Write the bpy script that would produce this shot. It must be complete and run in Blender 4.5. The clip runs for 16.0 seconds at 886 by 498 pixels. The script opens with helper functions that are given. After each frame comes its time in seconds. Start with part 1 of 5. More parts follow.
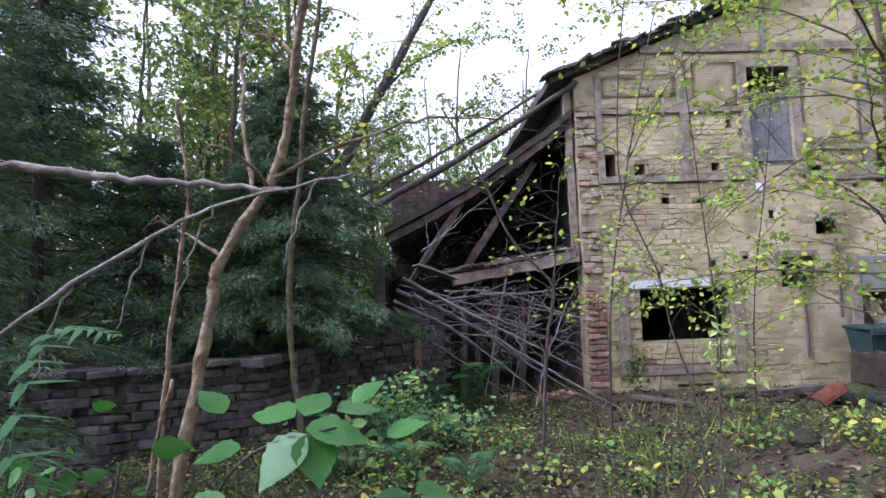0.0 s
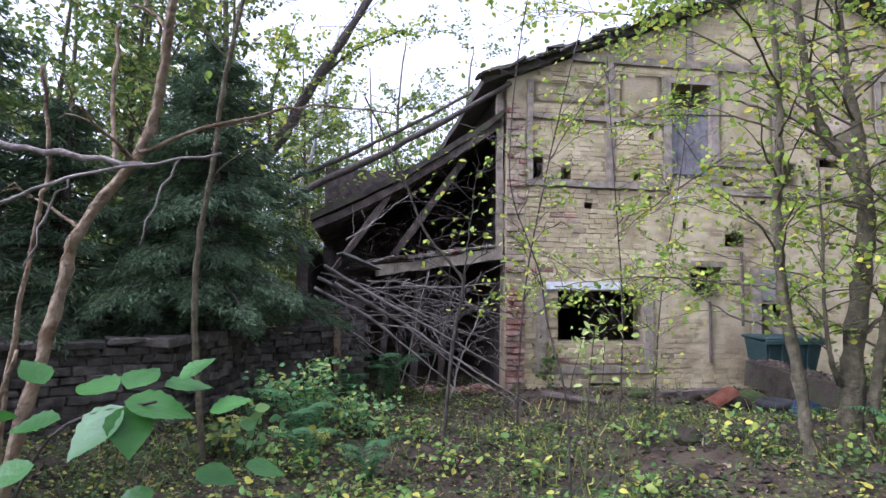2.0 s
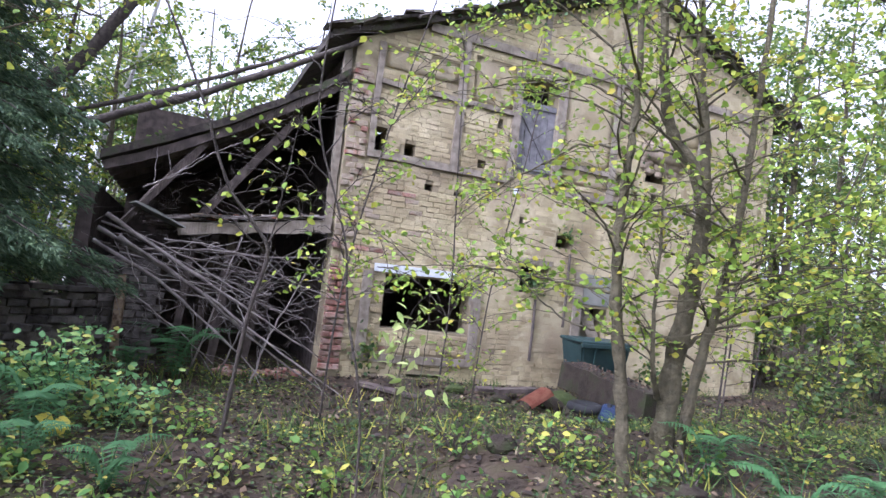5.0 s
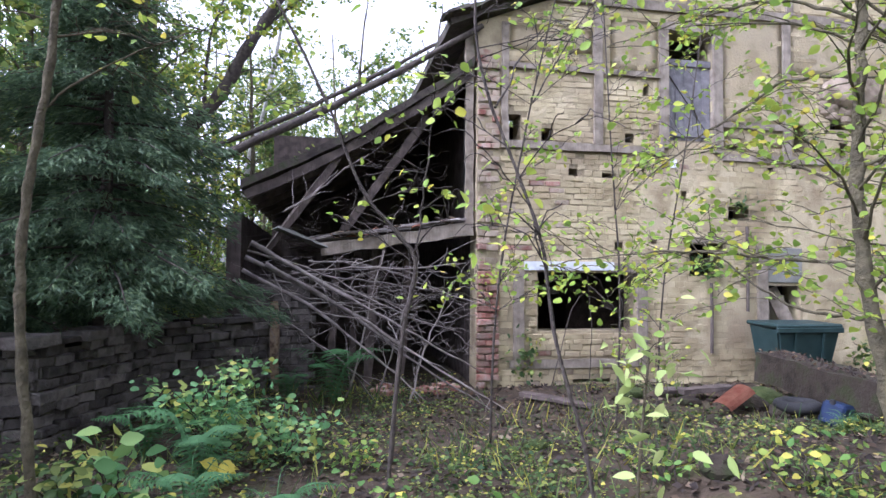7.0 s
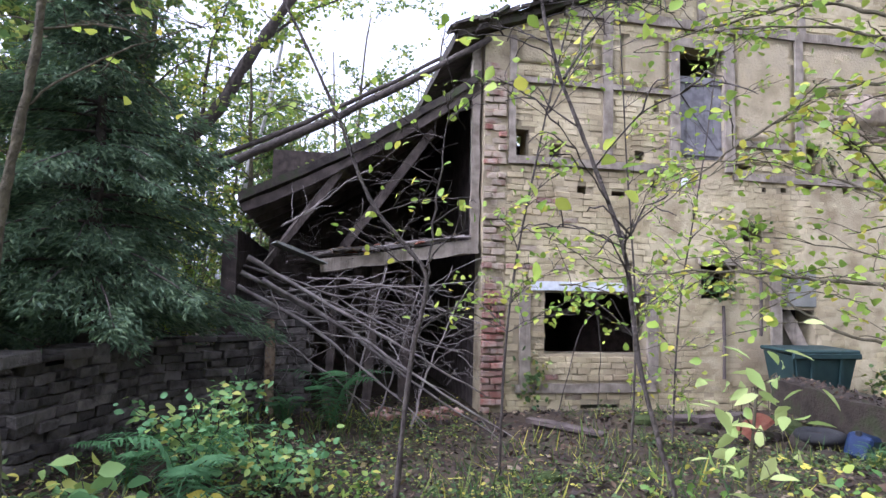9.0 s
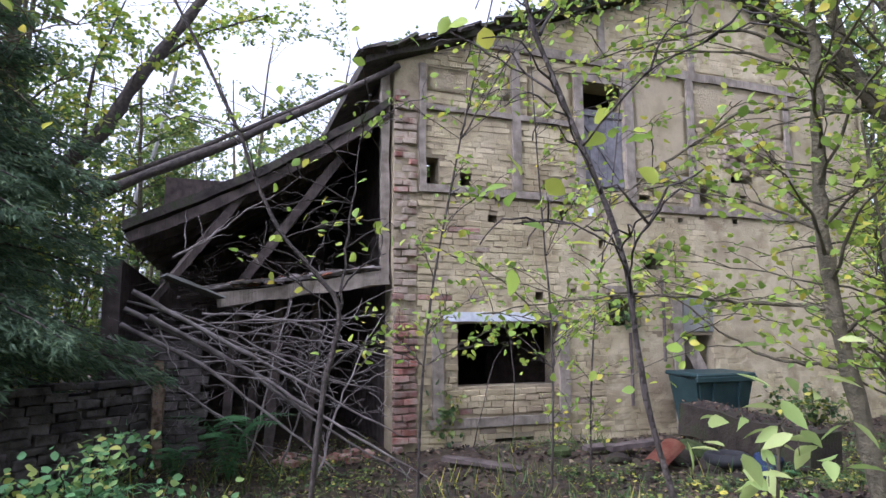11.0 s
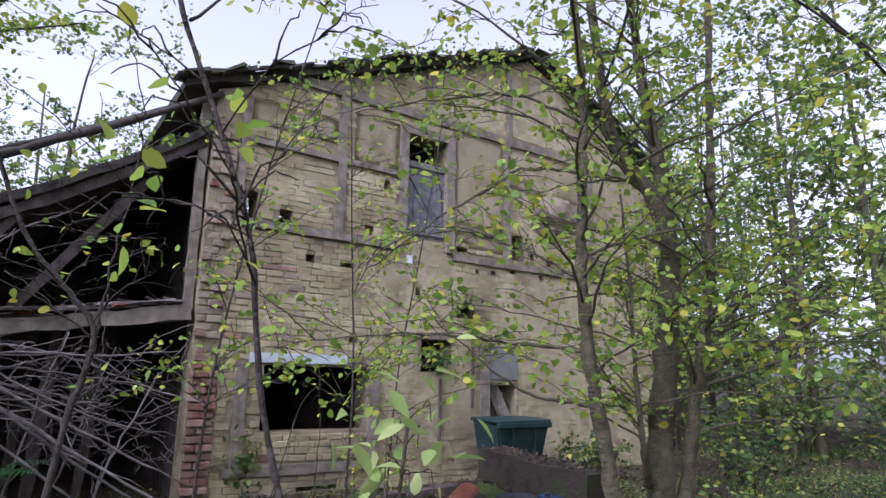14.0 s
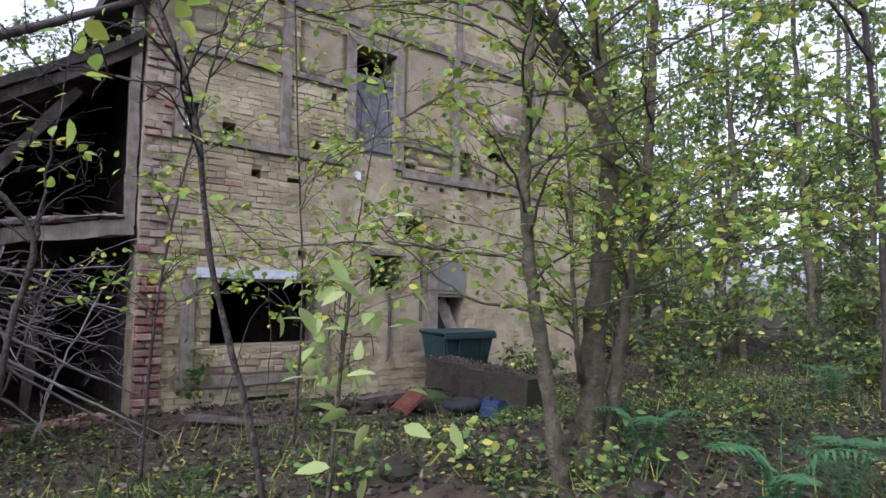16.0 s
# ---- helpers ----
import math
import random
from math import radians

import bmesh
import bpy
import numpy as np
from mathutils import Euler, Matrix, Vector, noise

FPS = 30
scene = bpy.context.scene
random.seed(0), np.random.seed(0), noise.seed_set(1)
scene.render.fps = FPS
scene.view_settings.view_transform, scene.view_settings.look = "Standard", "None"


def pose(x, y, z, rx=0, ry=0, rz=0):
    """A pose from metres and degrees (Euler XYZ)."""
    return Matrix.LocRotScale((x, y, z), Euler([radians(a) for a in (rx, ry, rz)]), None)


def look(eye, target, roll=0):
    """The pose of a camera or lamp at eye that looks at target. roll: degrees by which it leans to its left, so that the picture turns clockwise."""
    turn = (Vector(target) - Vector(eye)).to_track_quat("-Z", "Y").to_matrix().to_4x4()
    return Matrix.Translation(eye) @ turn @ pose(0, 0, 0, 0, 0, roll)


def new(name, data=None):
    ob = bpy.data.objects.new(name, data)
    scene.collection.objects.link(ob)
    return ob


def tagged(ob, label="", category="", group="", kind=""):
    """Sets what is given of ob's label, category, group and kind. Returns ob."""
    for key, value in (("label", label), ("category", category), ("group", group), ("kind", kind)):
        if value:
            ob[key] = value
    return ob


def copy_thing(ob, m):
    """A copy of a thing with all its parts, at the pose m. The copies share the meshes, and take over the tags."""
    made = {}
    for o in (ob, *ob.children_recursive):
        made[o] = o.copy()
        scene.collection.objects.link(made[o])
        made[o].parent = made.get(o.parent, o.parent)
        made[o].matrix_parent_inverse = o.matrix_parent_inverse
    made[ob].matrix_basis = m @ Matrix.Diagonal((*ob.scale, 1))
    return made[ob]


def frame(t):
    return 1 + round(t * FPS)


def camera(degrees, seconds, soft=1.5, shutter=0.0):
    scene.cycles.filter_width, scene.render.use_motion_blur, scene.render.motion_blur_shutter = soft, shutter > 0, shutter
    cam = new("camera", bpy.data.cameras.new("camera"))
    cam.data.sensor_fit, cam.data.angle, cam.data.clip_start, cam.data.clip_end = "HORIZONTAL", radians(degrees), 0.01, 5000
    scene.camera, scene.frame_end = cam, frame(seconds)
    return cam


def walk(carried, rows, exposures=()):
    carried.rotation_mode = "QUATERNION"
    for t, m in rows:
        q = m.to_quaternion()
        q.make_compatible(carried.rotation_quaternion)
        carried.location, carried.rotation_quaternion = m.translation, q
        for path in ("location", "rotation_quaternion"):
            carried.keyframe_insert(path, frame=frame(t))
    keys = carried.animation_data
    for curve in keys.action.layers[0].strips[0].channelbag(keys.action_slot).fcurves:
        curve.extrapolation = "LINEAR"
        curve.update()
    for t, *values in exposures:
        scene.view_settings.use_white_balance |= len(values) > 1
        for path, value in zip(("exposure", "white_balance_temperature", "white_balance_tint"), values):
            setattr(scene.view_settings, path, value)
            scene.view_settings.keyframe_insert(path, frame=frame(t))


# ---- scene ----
cam = camera(71.0, 16.0)
ROWS = [
    (0.0, -2.875, -10.408, 1.605, 94.70, 2.22, -2.57),
    (0.5, -2.865, -10.404, 1.594, 93.29, 2.51, -2.05),
    (1.0, -2.813, -10.399, 1.591, 94.39, 1.56, -3.53),
    (1.5, -2.724, -10.416, 1.591, 94.16, 0.99, -7.00),
    (2.0, -2.626, -10.492, 1.589, 93.95, -0.89, -8.30),
    (2.5, -2.524, -10.417, 1.600, 93.50, -2.84, -13.65),
    (3.0, -2.462, -10.431, 1.601, 92.36, -2.50, -20.53),
    (3.5, -2.419, -10.332, 1.601, 92.91, -6.66, -25.81),
    (6.0, -2.178, -9.116, 1.555, 92.55, -3.96, -18.79),
    (6.5, -2.181, -8.918, 1.570, 90.80, 2.26, -10.95),
    (7.0, -2.186, -8.848, 1.586, 92.37, -0.56, -10.77),
    (7.5, -2.146, -8.661, 1.579, 91.09, -1.36, -15.87),
    (8.0, -2.196, -8.695, 1.574, 93.09, -1.45, -10.94),
    (10.5, -2.243, -8.141, 1.573, 95.27, -0.44, -14.07),
    (11.0, -2.224, -8.173, 1.554, 97.41, 0.16, -19.80),
    (11.5, -2.113, -8.178, 1.532, 98.52, 0.77, -21.19),
    (12.0, -2.035, -8.186, 1.497, 102.10, 0.93, -22.65),
    (12.5, -1.991, -8.197, 1.472, 104.75, 0.65, -26.07),
    (13.0, -1.992, -8.189, 1.465, 105.22, -0.98, -29.96),
    (13.5, -1.953, -8.259, 1.470, 104.09, -2.73, -32.32),
    (14.0, -1.945, -8.308, 1.468, 102.02, -1.12, -34.95),
    (14.5, -1.950, -8.272, 1.466, 98.46, -0.18, -37.01),
    (15.0, -1.933, -8.392, 1.455, 96.67, -0.88, -36.98),
    (15.5, -1.935, -8.429, 1.423, 95.25, -1.00, -38.17),
    (16.0, -1.969, -8.381, 1.388, 94.80, -0.64, -39.51),
]
walk(cam, [(t, pose(x, y, z, rx, ry, rz)) for t, x, y, z, rx, ry, rz in ROWS],
     [(t, s, 5250, 28) for t, s in ((0.0, 0.98), (3.5, 1.12), (6.0, 1.32), (8.0, 1.32), (10.5, 1.0), (12.0, 0.72), (13.5, 0.55), (14.5, 0.36), (16.0, 0.5))])

# ---- sky and light: a bright overcast day ----
world = bpy.data.worlds.new("overcast_sky")
scene.world = world
world.use_nodes = True
wn, wl = world.node_tree.nodes, world.node_tree.links
sky = wn.new("ShaderNodeTexSky")
sky.sky_type, sky.sun_disc = "NISHITA", False
sky.sun_elevation, sky.sun_rotation = radians(42), radians(-105)
sky.dust_density, sky.air_density = 4.0, 1.0
pale = wn.new("ShaderNodeHueSaturation")
pale.inputs["Saturation"].default_value = 0.06
pale.inputs["Value"].default_value = 1.7
wl.new(sky.outputs[0], pale.inputs["Color"])
wl.new(pale.outputs[0], wn["Background"].inputs[0])
wn["Background"].inputs[1].default_value = 0.15
sun = new("sun", bpy.data.lights.new("sun", "SUN"))
sun.data.energy, sun.data.angle, sun.data.color = 1.0, radians(25), (1.0, 0.96, 0.9)
sun.matrix_world = look((-14, -3, 20), (0, 0, 2))

# ---- materials ----
def material(name, base, second=None, scale=6.0, rough=0.85, bump=0.3, bump_scale=40.0, rand=0.0, island=False, metal=0.0,
             through_light=0.0, third=None, ramp=None, detail=6.0, wave=0.0, gloss=0.3, stain=None):
    m = bpy.data.materials.new(name)
    m.use_nodes = True
    n, l = m.node_tree.nodes, m.node_tree.links
    b = n["Principled BSDF"]
    b.inputs["Roughness"].default_value, b.inputs["Metallic"].default_value = rough, metal
    b.inputs["Specular IOR Level"].default_value = gloss
    co = n.new("ShaderNodeTexCoord")
    geo = n.new("ShaderNodeNewGeometry")
    noi = n.new("ShaderNodeTexNoise")
    noi.inputs["Scale"].default_value, noi.inputs["Detail"].default_value = scale, detail
    l.new(geo.outputs["Position"], noi.inputs["Vector"])
    cr = n.new("ShaderNodeValToRGB")
    cols = [base, second or tuple(c * 0.6 for c in base)] + ([third] if third else [])
    e = cr.color_ramp.elements
    e[0].position, e[0].color = 0.34, (*cols[0], 1)
    e[1].position, e[1].color = 0.66, (*cols[-1], 1)
    if third:
        mid = e.new(0.5)
        mid.color = (*cols[1], 1)
    l.new(noi.outputs["Fac"], cr.inputs["Fac"])
    colour = cr.outputs["Color"]
    if stain:
        big = n.new("ShaderNodeTexNoise")
        big.inputs["Scale"].default_value, big.inputs["Detail"].default_value = 0.75, 4.0
        l.new(geo.outputs["Position"], big.inputs["Vector"])
        sr = n.new("ShaderNodeMapRange")
        sr.inputs["From Min"].default_value, sr.inputs["From Max"].default_value = 0.46, 0.72
        sr.inputs["To Max"].default_value = 0.75
        l.new(big.outputs["Fac"], sr.inputs["Value"])
        sm = n.new("ShaderNodeMix")
        sm.data_type = "RGBA"
        sm.inputs["B"].default_value = (*stain, 1)
        l.new(sr.outputs["Result"], sm.inputs["Factor"])
        l.new(colour, sm.inputs["A"])
        colour = sm.outputs["Result"]
    if rand or ramp:
        src = geo.outputs["Random Per Island"] if island else n.new("ShaderNodeObjectInfo").outputs["Random"]
        if ramp:
            rr = n.new("ShaderNodeValToRGB")
            els = rr.color_ramp.elements
            els[0].position, els[0].color = ramp[0][0], (*ramp[0][1], 1)
            els[1].position, els[1].color = ramp[-1][0], (*ramp[-1][1], 1)
            for p, c in ramp[1:-1]:
                x = els.new(p)
                x.color = (*c, 1)
            l.new(src, rr.inputs["Fac"])
            mx = n.new("ShaderNodeMix")
            mx.data_type, mx.blend_type = "RGBA", "MIX"
            mx.inputs["Factor"].default_value = rand or 1.0
            l.new(colour, mx.inputs["A"])
            l.new(rr.outputs["Color"], mx.inputs["B"])
            colour = mx.outputs["Result"]
        else:
            hs = n.new("ShaderNodeHueSaturation")
            mr = n.new("ShaderNodeMapRange")
            mr.inputs["To Min"].default_value, mr.inputs["To Max"].default_value = 1 - rand, 1 + rand
            l.new(src, mr.inputs["Value"])
            l.new(mr.outputs["Result"], hs.inputs["Value"])
            l.new(colour, hs.inputs["Color"])
            colour = hs.outputs["Color"]
    l.new(colour, b.inputs["Base Color"])
    if bump:
        nb = n.new("ShaderNodeTexNoise")
        nb.inputs["Scale"].default_value, nb.inputs["Detail"].default_value = bump_scale, 5.0
        if wave:
            mp = n.new("ShaderNodeMapping")
            mp.inputs["Scale"].default_value = (1.0, 1.0, wave)
            l.new(co.outputs["Object"], mp.inputs["Vector"])
            l.new(mp.outputs["Vector"], nb.inputs["Vector"])
        else:
            l.new(geo.outputs["Position"], nb.inputs["Vector"])
        bp = n.new("ShaderNodeBump")
        bp.inputs["Strength"].default_value, bp.inputs["Distance"].default_value = bump, 0.02
        l.new(nb.outputs["Fac"], bp.inputs["Height"])
        l.new(bp.outputs["Normal"], b.inputs["Normal"])
    if through_light:
        tr = n.new("ShaderNodeBsdfTranslucent")
        l.new(colour, tr.inputs["Color"])
        ms = n.new("ShaderNodeMixShader")
        ms.inputs["Fac"].default_value = through_light
        l.new(b.outputs[0], ms.inputs[1])
        l.new(tr.outputs[0], ms.inputs[2])
        l.new(ms.outputs[0], n["Material Output"].inputs["Surface"])
    return m


M_MORTAR = material("lime_mortar", (0.22, 0.178, 0.108), (0.37, 0.312, 0.19), 2.3, 0.95, 1.0, 28, third=(0.30, 0.245, 0.15), stain=(0.15, 0.12, 0.085))
M_OCHRE = material("limewashed_brick", (0.31, 0.25, 0.14), (0.475, 0.40, 0.235), 1.6, 0.93, 0.9, 55, rand=0.12, third=(0.55, 0.47, 0.295), stain=(0.25, 0.185, 0.115))
M_OCHRE_FAR = material("limewashed_brick_joined", (0.31, 0.25, 0.14), (0.475, 0.40, 0.235), 1.6, 0.93, 0.9, 55, rand=0.12, island=True, third=(0.55, 0.47, 0.295), stain=(0.25, 0.185, 0.115))
M_RED = material("old_red_brick", (0.25, 0.10, 0.07), (0.30, 0.18, 0.135), 7.0, 0.92, 0.9, 60, rand=0.3, third=(0.33, 0.26, 0.205))
M_GREYBRICK = material("weathered_grey_brick", (0.05, 0.043, 0.037), (0.125, 0.11, 0.095), 5.0, 0.95, 0.9, 50, rand=0.5, third=(0.07, 0.065, 0.055))
M_GREYBRICK_FAR = material("weathered_grey_brick_joined", (0.05, 0.043, 0.037), (0.125, 0.11, 0.095), 5.0, 0.95, 0.9, 50, rand=0.5, island=True, third=(0.07, 0.065, 0.055))
M_PLASTER = material("ochre_plaster", (0.45, 0.37, 0.225), (0.65, 0.56, 0.375), 1.7, 0.93, 0.9, 26, third=(0.56, 0.475, 0.33))
M_WASH = material("cream_limewash", (0.285, 0.228, 0.13), (0.505, 0.43, 0.27), 2.2, 0.93, 1.0, 34, third=(0.415, 0.345, 0.21), stain=(0.24, 0.185, 0.115))
M_GREYPLASTER = material("grey_cement", (0.17, 0.17, 0.145), (0.25, 0.245, 0.21), 3.0, 0.93, 0.5, 40)
M_CLAY = material("exposed_clay", (0.20, 0.155, 0.11), (0.33, 0.265, 0.19), 6.0, 0.97, 1.0, 18)
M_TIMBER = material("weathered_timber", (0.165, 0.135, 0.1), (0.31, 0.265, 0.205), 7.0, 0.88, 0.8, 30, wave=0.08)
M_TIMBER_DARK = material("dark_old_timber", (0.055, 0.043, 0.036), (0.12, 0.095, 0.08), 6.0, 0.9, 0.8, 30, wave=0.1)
M_DOORWOOD = material("grey_weathered_boards", (0.115, 0.108, 0.108), (0.21, 0.20, 0.20), 8.0, 0.8, 0.6, 30, wave=0.06, rand=0.12)
M_WHITEWOOD = material("flaked_white_paint", (0.66, 0.68, 0.68), (0.5, 0.52, 0.52), 12.0, 0.7, 0.4, 40)
M_BARK = material("grey_brown_bark", (0.064, 0.054, 0.032), (0.128, 0.11, 0.066), 14.0, 0.92, 1.0, 45)
M_BARK_BROWN = material("peeling_brown_bark", (0.12, 0.07, 0.036), (0.25, 0.19, 0.12), 9.0, 0.85, 0.9, 40, third=(0.08, 0.048, 0.03))
M_BARK_DARK = material("dark_wet_bark", (0.045, 0.036, 0.03), (0.085, 0.07, 0.055), 14.0, 0.85, 0.9, 45)
M_BIRCH = material("birch_bark", (0.62, 0.60, 0.56), (0.4, 0.38, 0.35), 4.0, 0.8, 0.4, 30)
M_DEADWOOD = material("bleached_dead_wood", (0.125, 0.104, 0.09), (0.27, 0.238, 0.21), 8.0, 0.88, 0.6, 50, rand=0.25)
M_SOIL = material("forest_soil", (0.032, 0.023, 0.015), (0.06, 0.043, 0.027), 2.2, 0.97, 1.0, 22, third=(0.06, 0.055, 0.025))
M_LITTER = material("fallen_leaves", (0.2, 0.1, 0.05), rand=1.0, island=True, rough=0.75, bump=0.2, gloss=0.4,
                    ramp=[(0.0, (0.022, 0.016, 0.013)), (0.5, (0.042, 0.029, 0.021)), (0.78, (0.085, 0.052, 0.03)), (0.93, (0.15, 0.10, 0.06)), (0.98, (0.24, 0.19, 0.13)), (1.0, (0.40, 0.33, 0.08))])
LEAF = dict(rough=0.55, bump=0.0, island=True, rand=1.0)
M_LEAF = material("yellow_green_leaf", (0.2, 0.3, 0.05), through_light=0.45, ramp=[(0.0, (0.17, 0.28, 0.045)), (0.5, (0.30, 0.42, 0.06)), (0.85, (0.46, 0.52, 0.08)), (1.0, (0.62, 0.52, 0.07))], **LEAF)
M_LEAF_FAR = material("woodland_leaf", (0.2, 0.3, 0.05), through_light=0.45, ramp=[(0.0, (0.065, 0.13, 0.04)), (0.6, (0.15, 0.225, 0.05)), (1.0, (0.36, 0.38, 0.08))], **LEAF)
M_LEAF_UNDER = material("undergrowth_leaf", (0.1, 0.2, 0.04), through_light=0.3, ramp=[(0.0, (0.035, 0.075, 0.025)), (0.5, (0.08, 0.13, 0.035)), (0.82, (0.18, 0.22, 0.045)), (1.0, (0.44, 0.40, 0.07))], **LEAF)
M_LEAF_YELLOW = material("autumn_yellow_leaf", (0.6, 0.5, 0.07), (0.66, 0.58, 0.10), 20.0, 0.6, 0.2, 60, through_light=0.3)
M_LEAF_PALE = material("pale_lit_leaf", (0.26, 0.36, 0.08), through_light=0.45, ramp=[(0.0, (0.32, 0.44, 0.12)), (1.0, (0.5, 0.56, 0.2))], **LEAF)
M_ELDER = material("elder_leaf", (0.1, 0.25, 0.08), through_light=0.35, ramp=[(0.0, (0.12, 0.27, 0.11)), (0.6, (0.19, 0.36, 0.13)), (0.85, (0.32, 0.42, 0.11)), (1.0, (0.55, 0.52, 0.12))], **LEAF)
M_SEEDLING = material("yellowing_seedling_leaf", (0.15, 0.25, 0.05), through_light=0.35, ramp=[(0.0, (0.085, 0.19, 0.045)), (0.5, (0.16, 0.28, 0.055)), (0.8, (0.32, 0.38, 0.07)), (1.0, (0.58, 0.5, 0.09))], **LEAF)
M_WIRE = material("rusty_wire", (0.03, 0.022, 0.018), (0.055, 0.035, 0.025), 30.0, 0.8, 0.2, 60)
M_BRAMBLE = material("glossy_bramble_leaf", (0.035, 0.13, 0.018), (0.065, 0.195, 0.032), 9.0, 0.38, 0.2, 60, through_light=0.32, gloss=0.4)
M_FERN = material("fern_green", (0.045, 0.125, 0.042), (0.085, 0.19, 0.068), 12.0, 0.6, 0.0, through_light=0.25)
M_SPRUCE = material("spruce_needles", (0.03, 0.07, 0.035), rough=0.6, bump=0.0, island=True, rand=1.0, through_light=0.22,
                    ramp=[(0.0, (0.065, 0.108, 0.06)), (0.6, (0.115, 0.185, 0.095)), (1.0, (0.2, 0.275, 0.135))])
M_ROOF = material("mossy_roof", (0.042, 0.035, 0.03), (0.075, 0.062, 0.05), 6.0, 0.95, 1.0, 25, third=(0.055, 0.065, 0.03))
M_MOSS = material("moss", (0.035, 0.052, 0.013), (0.06, 0.075, 0.022), 14.0, 0.97, 1.0, 60)
M_BIN = material("green_bin_plastic", (0.014, 0.032, 0.031), (0.024, 0.046, 0.043), 5.0, 0.5, 0.15, 60)
M_RUBBER = material("black_rubber", (0.018, 0.018, 0.018), (0.03, 0.03, 0.03), 10.0, 0.8, 0.3, 60)
M_CONCRETE = material("dirty_concrete", (0.02, 0.015, 0.01), (0.04, 0.03, 0.021), 5.0, 0.95, 0.9, 30, third=(0.032, 0.037, 0.014))
M_BLUE = material("blue_plastic", (0.01, 0.022, 0.06), (0.014, 0.03, 0.08), 6.0, 0.45, 0.1, 60)
M_TERRACOTTA = material("terracotta", (0.24, 0.08, 0.048), (0.32, 0.14, 0.085), 8.0, 0.85, 0.5, 50)
M_OLIVE = material("faded_olive_paint", (0.15, 0.135, 0.09), (0.24, 0.215, 0.15), 4.0, 0.85, 0.4, 40)
M_PAPER = material("white_paper", (0.75, 0.76, 0.78), (0.68, 0.69, 0.70), 9.0, 0.8, 0.1, 40)

# ---- mesh helpers ----
rng = np.random.default_rng(7)


def mesh_object(name, verts, faces, mat, parent=None, label="", smooth=False):
    me = bpy.data.meshes.new(name)
    me.from_pydata([tuple(v) for v in verts], [], faces)
    me.materials.append(mat)
    if smooth:
        me.polygons.foreach_set("use_smooth", [True] * len(me.polygons))
    me.update()
    ob = new(name, me)
    if parent:
        ob.parent = parent
    if label:
        ob["label"] = label
    return ob


def part(name, bm, mat, parent=None, label="", smooth=False):
    me = bpy.data.meshes.new(name)
    bm.normal_update()
    bm.to_mesh(me)
    bm.free()
    me.materials.append(mat)
    if smooth:
        me.polygons.foreach_set("use_smooth", [True] * len(me.polygons))
    ob = new(name, me)
    if parent:
        ob.parent = parent
    if label:
        ob["label"] = label
    return ob


def thing(name, label, category, at=(0, 0, 0), group="", kind=""):
    ob = new(name)
    ob.location = at
    ob.empty_display_size = 0.1
    return tagged(ob, label, category, group, kind)


def add_box(bm, x0, x1, y0, y1, z0, z1, wobble=0.0, seed=0, turn=None):
    r = random.Random(seed)
    vs = []
    for x in (x0, x1):
        for y in (y0, y1):
            for z in (z0, z1):
                p = Vector((x + r.uniform(-wobble, wobble), y + r.uniform(-wobble, wobble) * 0.5, z + r.uniform(-wobble, wobble)))
                vs.append(bm.verts.new(turn @ p if turn else p))
    for f in ((0, 1, 3, 2), (4, 6, 7, 5), (0, 4, 5, 1), (2, 3, 7, 6), (0, 2, 6, 4), (1, 5, 7, 3)):
        bm.faces.new([vs[i] for i in f])
    return vs


def soften(bm, width=0.006):
    bmesh.ops.bevel(bm, geom=bm.edges[:], offset=width, segments=1, affect="EDGES")
    return bm


def beam(name, a, b, w, h, mat, parent=None, label="", seed=1, sag=0.0, wobble=0.012):
    """A hewn beam from a to b, a little uneven along its length."""
    r = random.Random(seed)
    a, b = Vector(a), Vector(b)
    d = (b - a).normalized()
    side = d.cross(Vector((0, 0, 1)))
    side = side.normalized() if side.length > 0.1 else Vector((1, 0, 0))
    up = side.cross(d).normalized()
    n = max(3, int((b - a).length / 0.25))
    bm = bmesh.new()
    rings = []
    for i in range(n + 1):
        u = i / n
        c = a.lerp(b, u) - Vector((0, 0, sag * 4 * u * (1 - u)))
        rings.append([bm.verts.new(c + side * (sx * w / 2 + r.uniform(-wobble, wobble)) + up * (sz * h / 2 + r.uniform(-wobble, wobble)))
                      for sx, sz in ((-1, -1), (1, -1), (1, 1), (-1, 1))])
    for p, q in zip(rings, rings[1:]):
        for k in range(4):
            bm.faces.new([p[k], p[(k + 1) % 4], q[(k + 1) % 4], q[k]])
    bm.faces.new(rings[0][::-1])
    bm.faces.new(rings[-1])
    return part(name, bm, mat, parent, label)


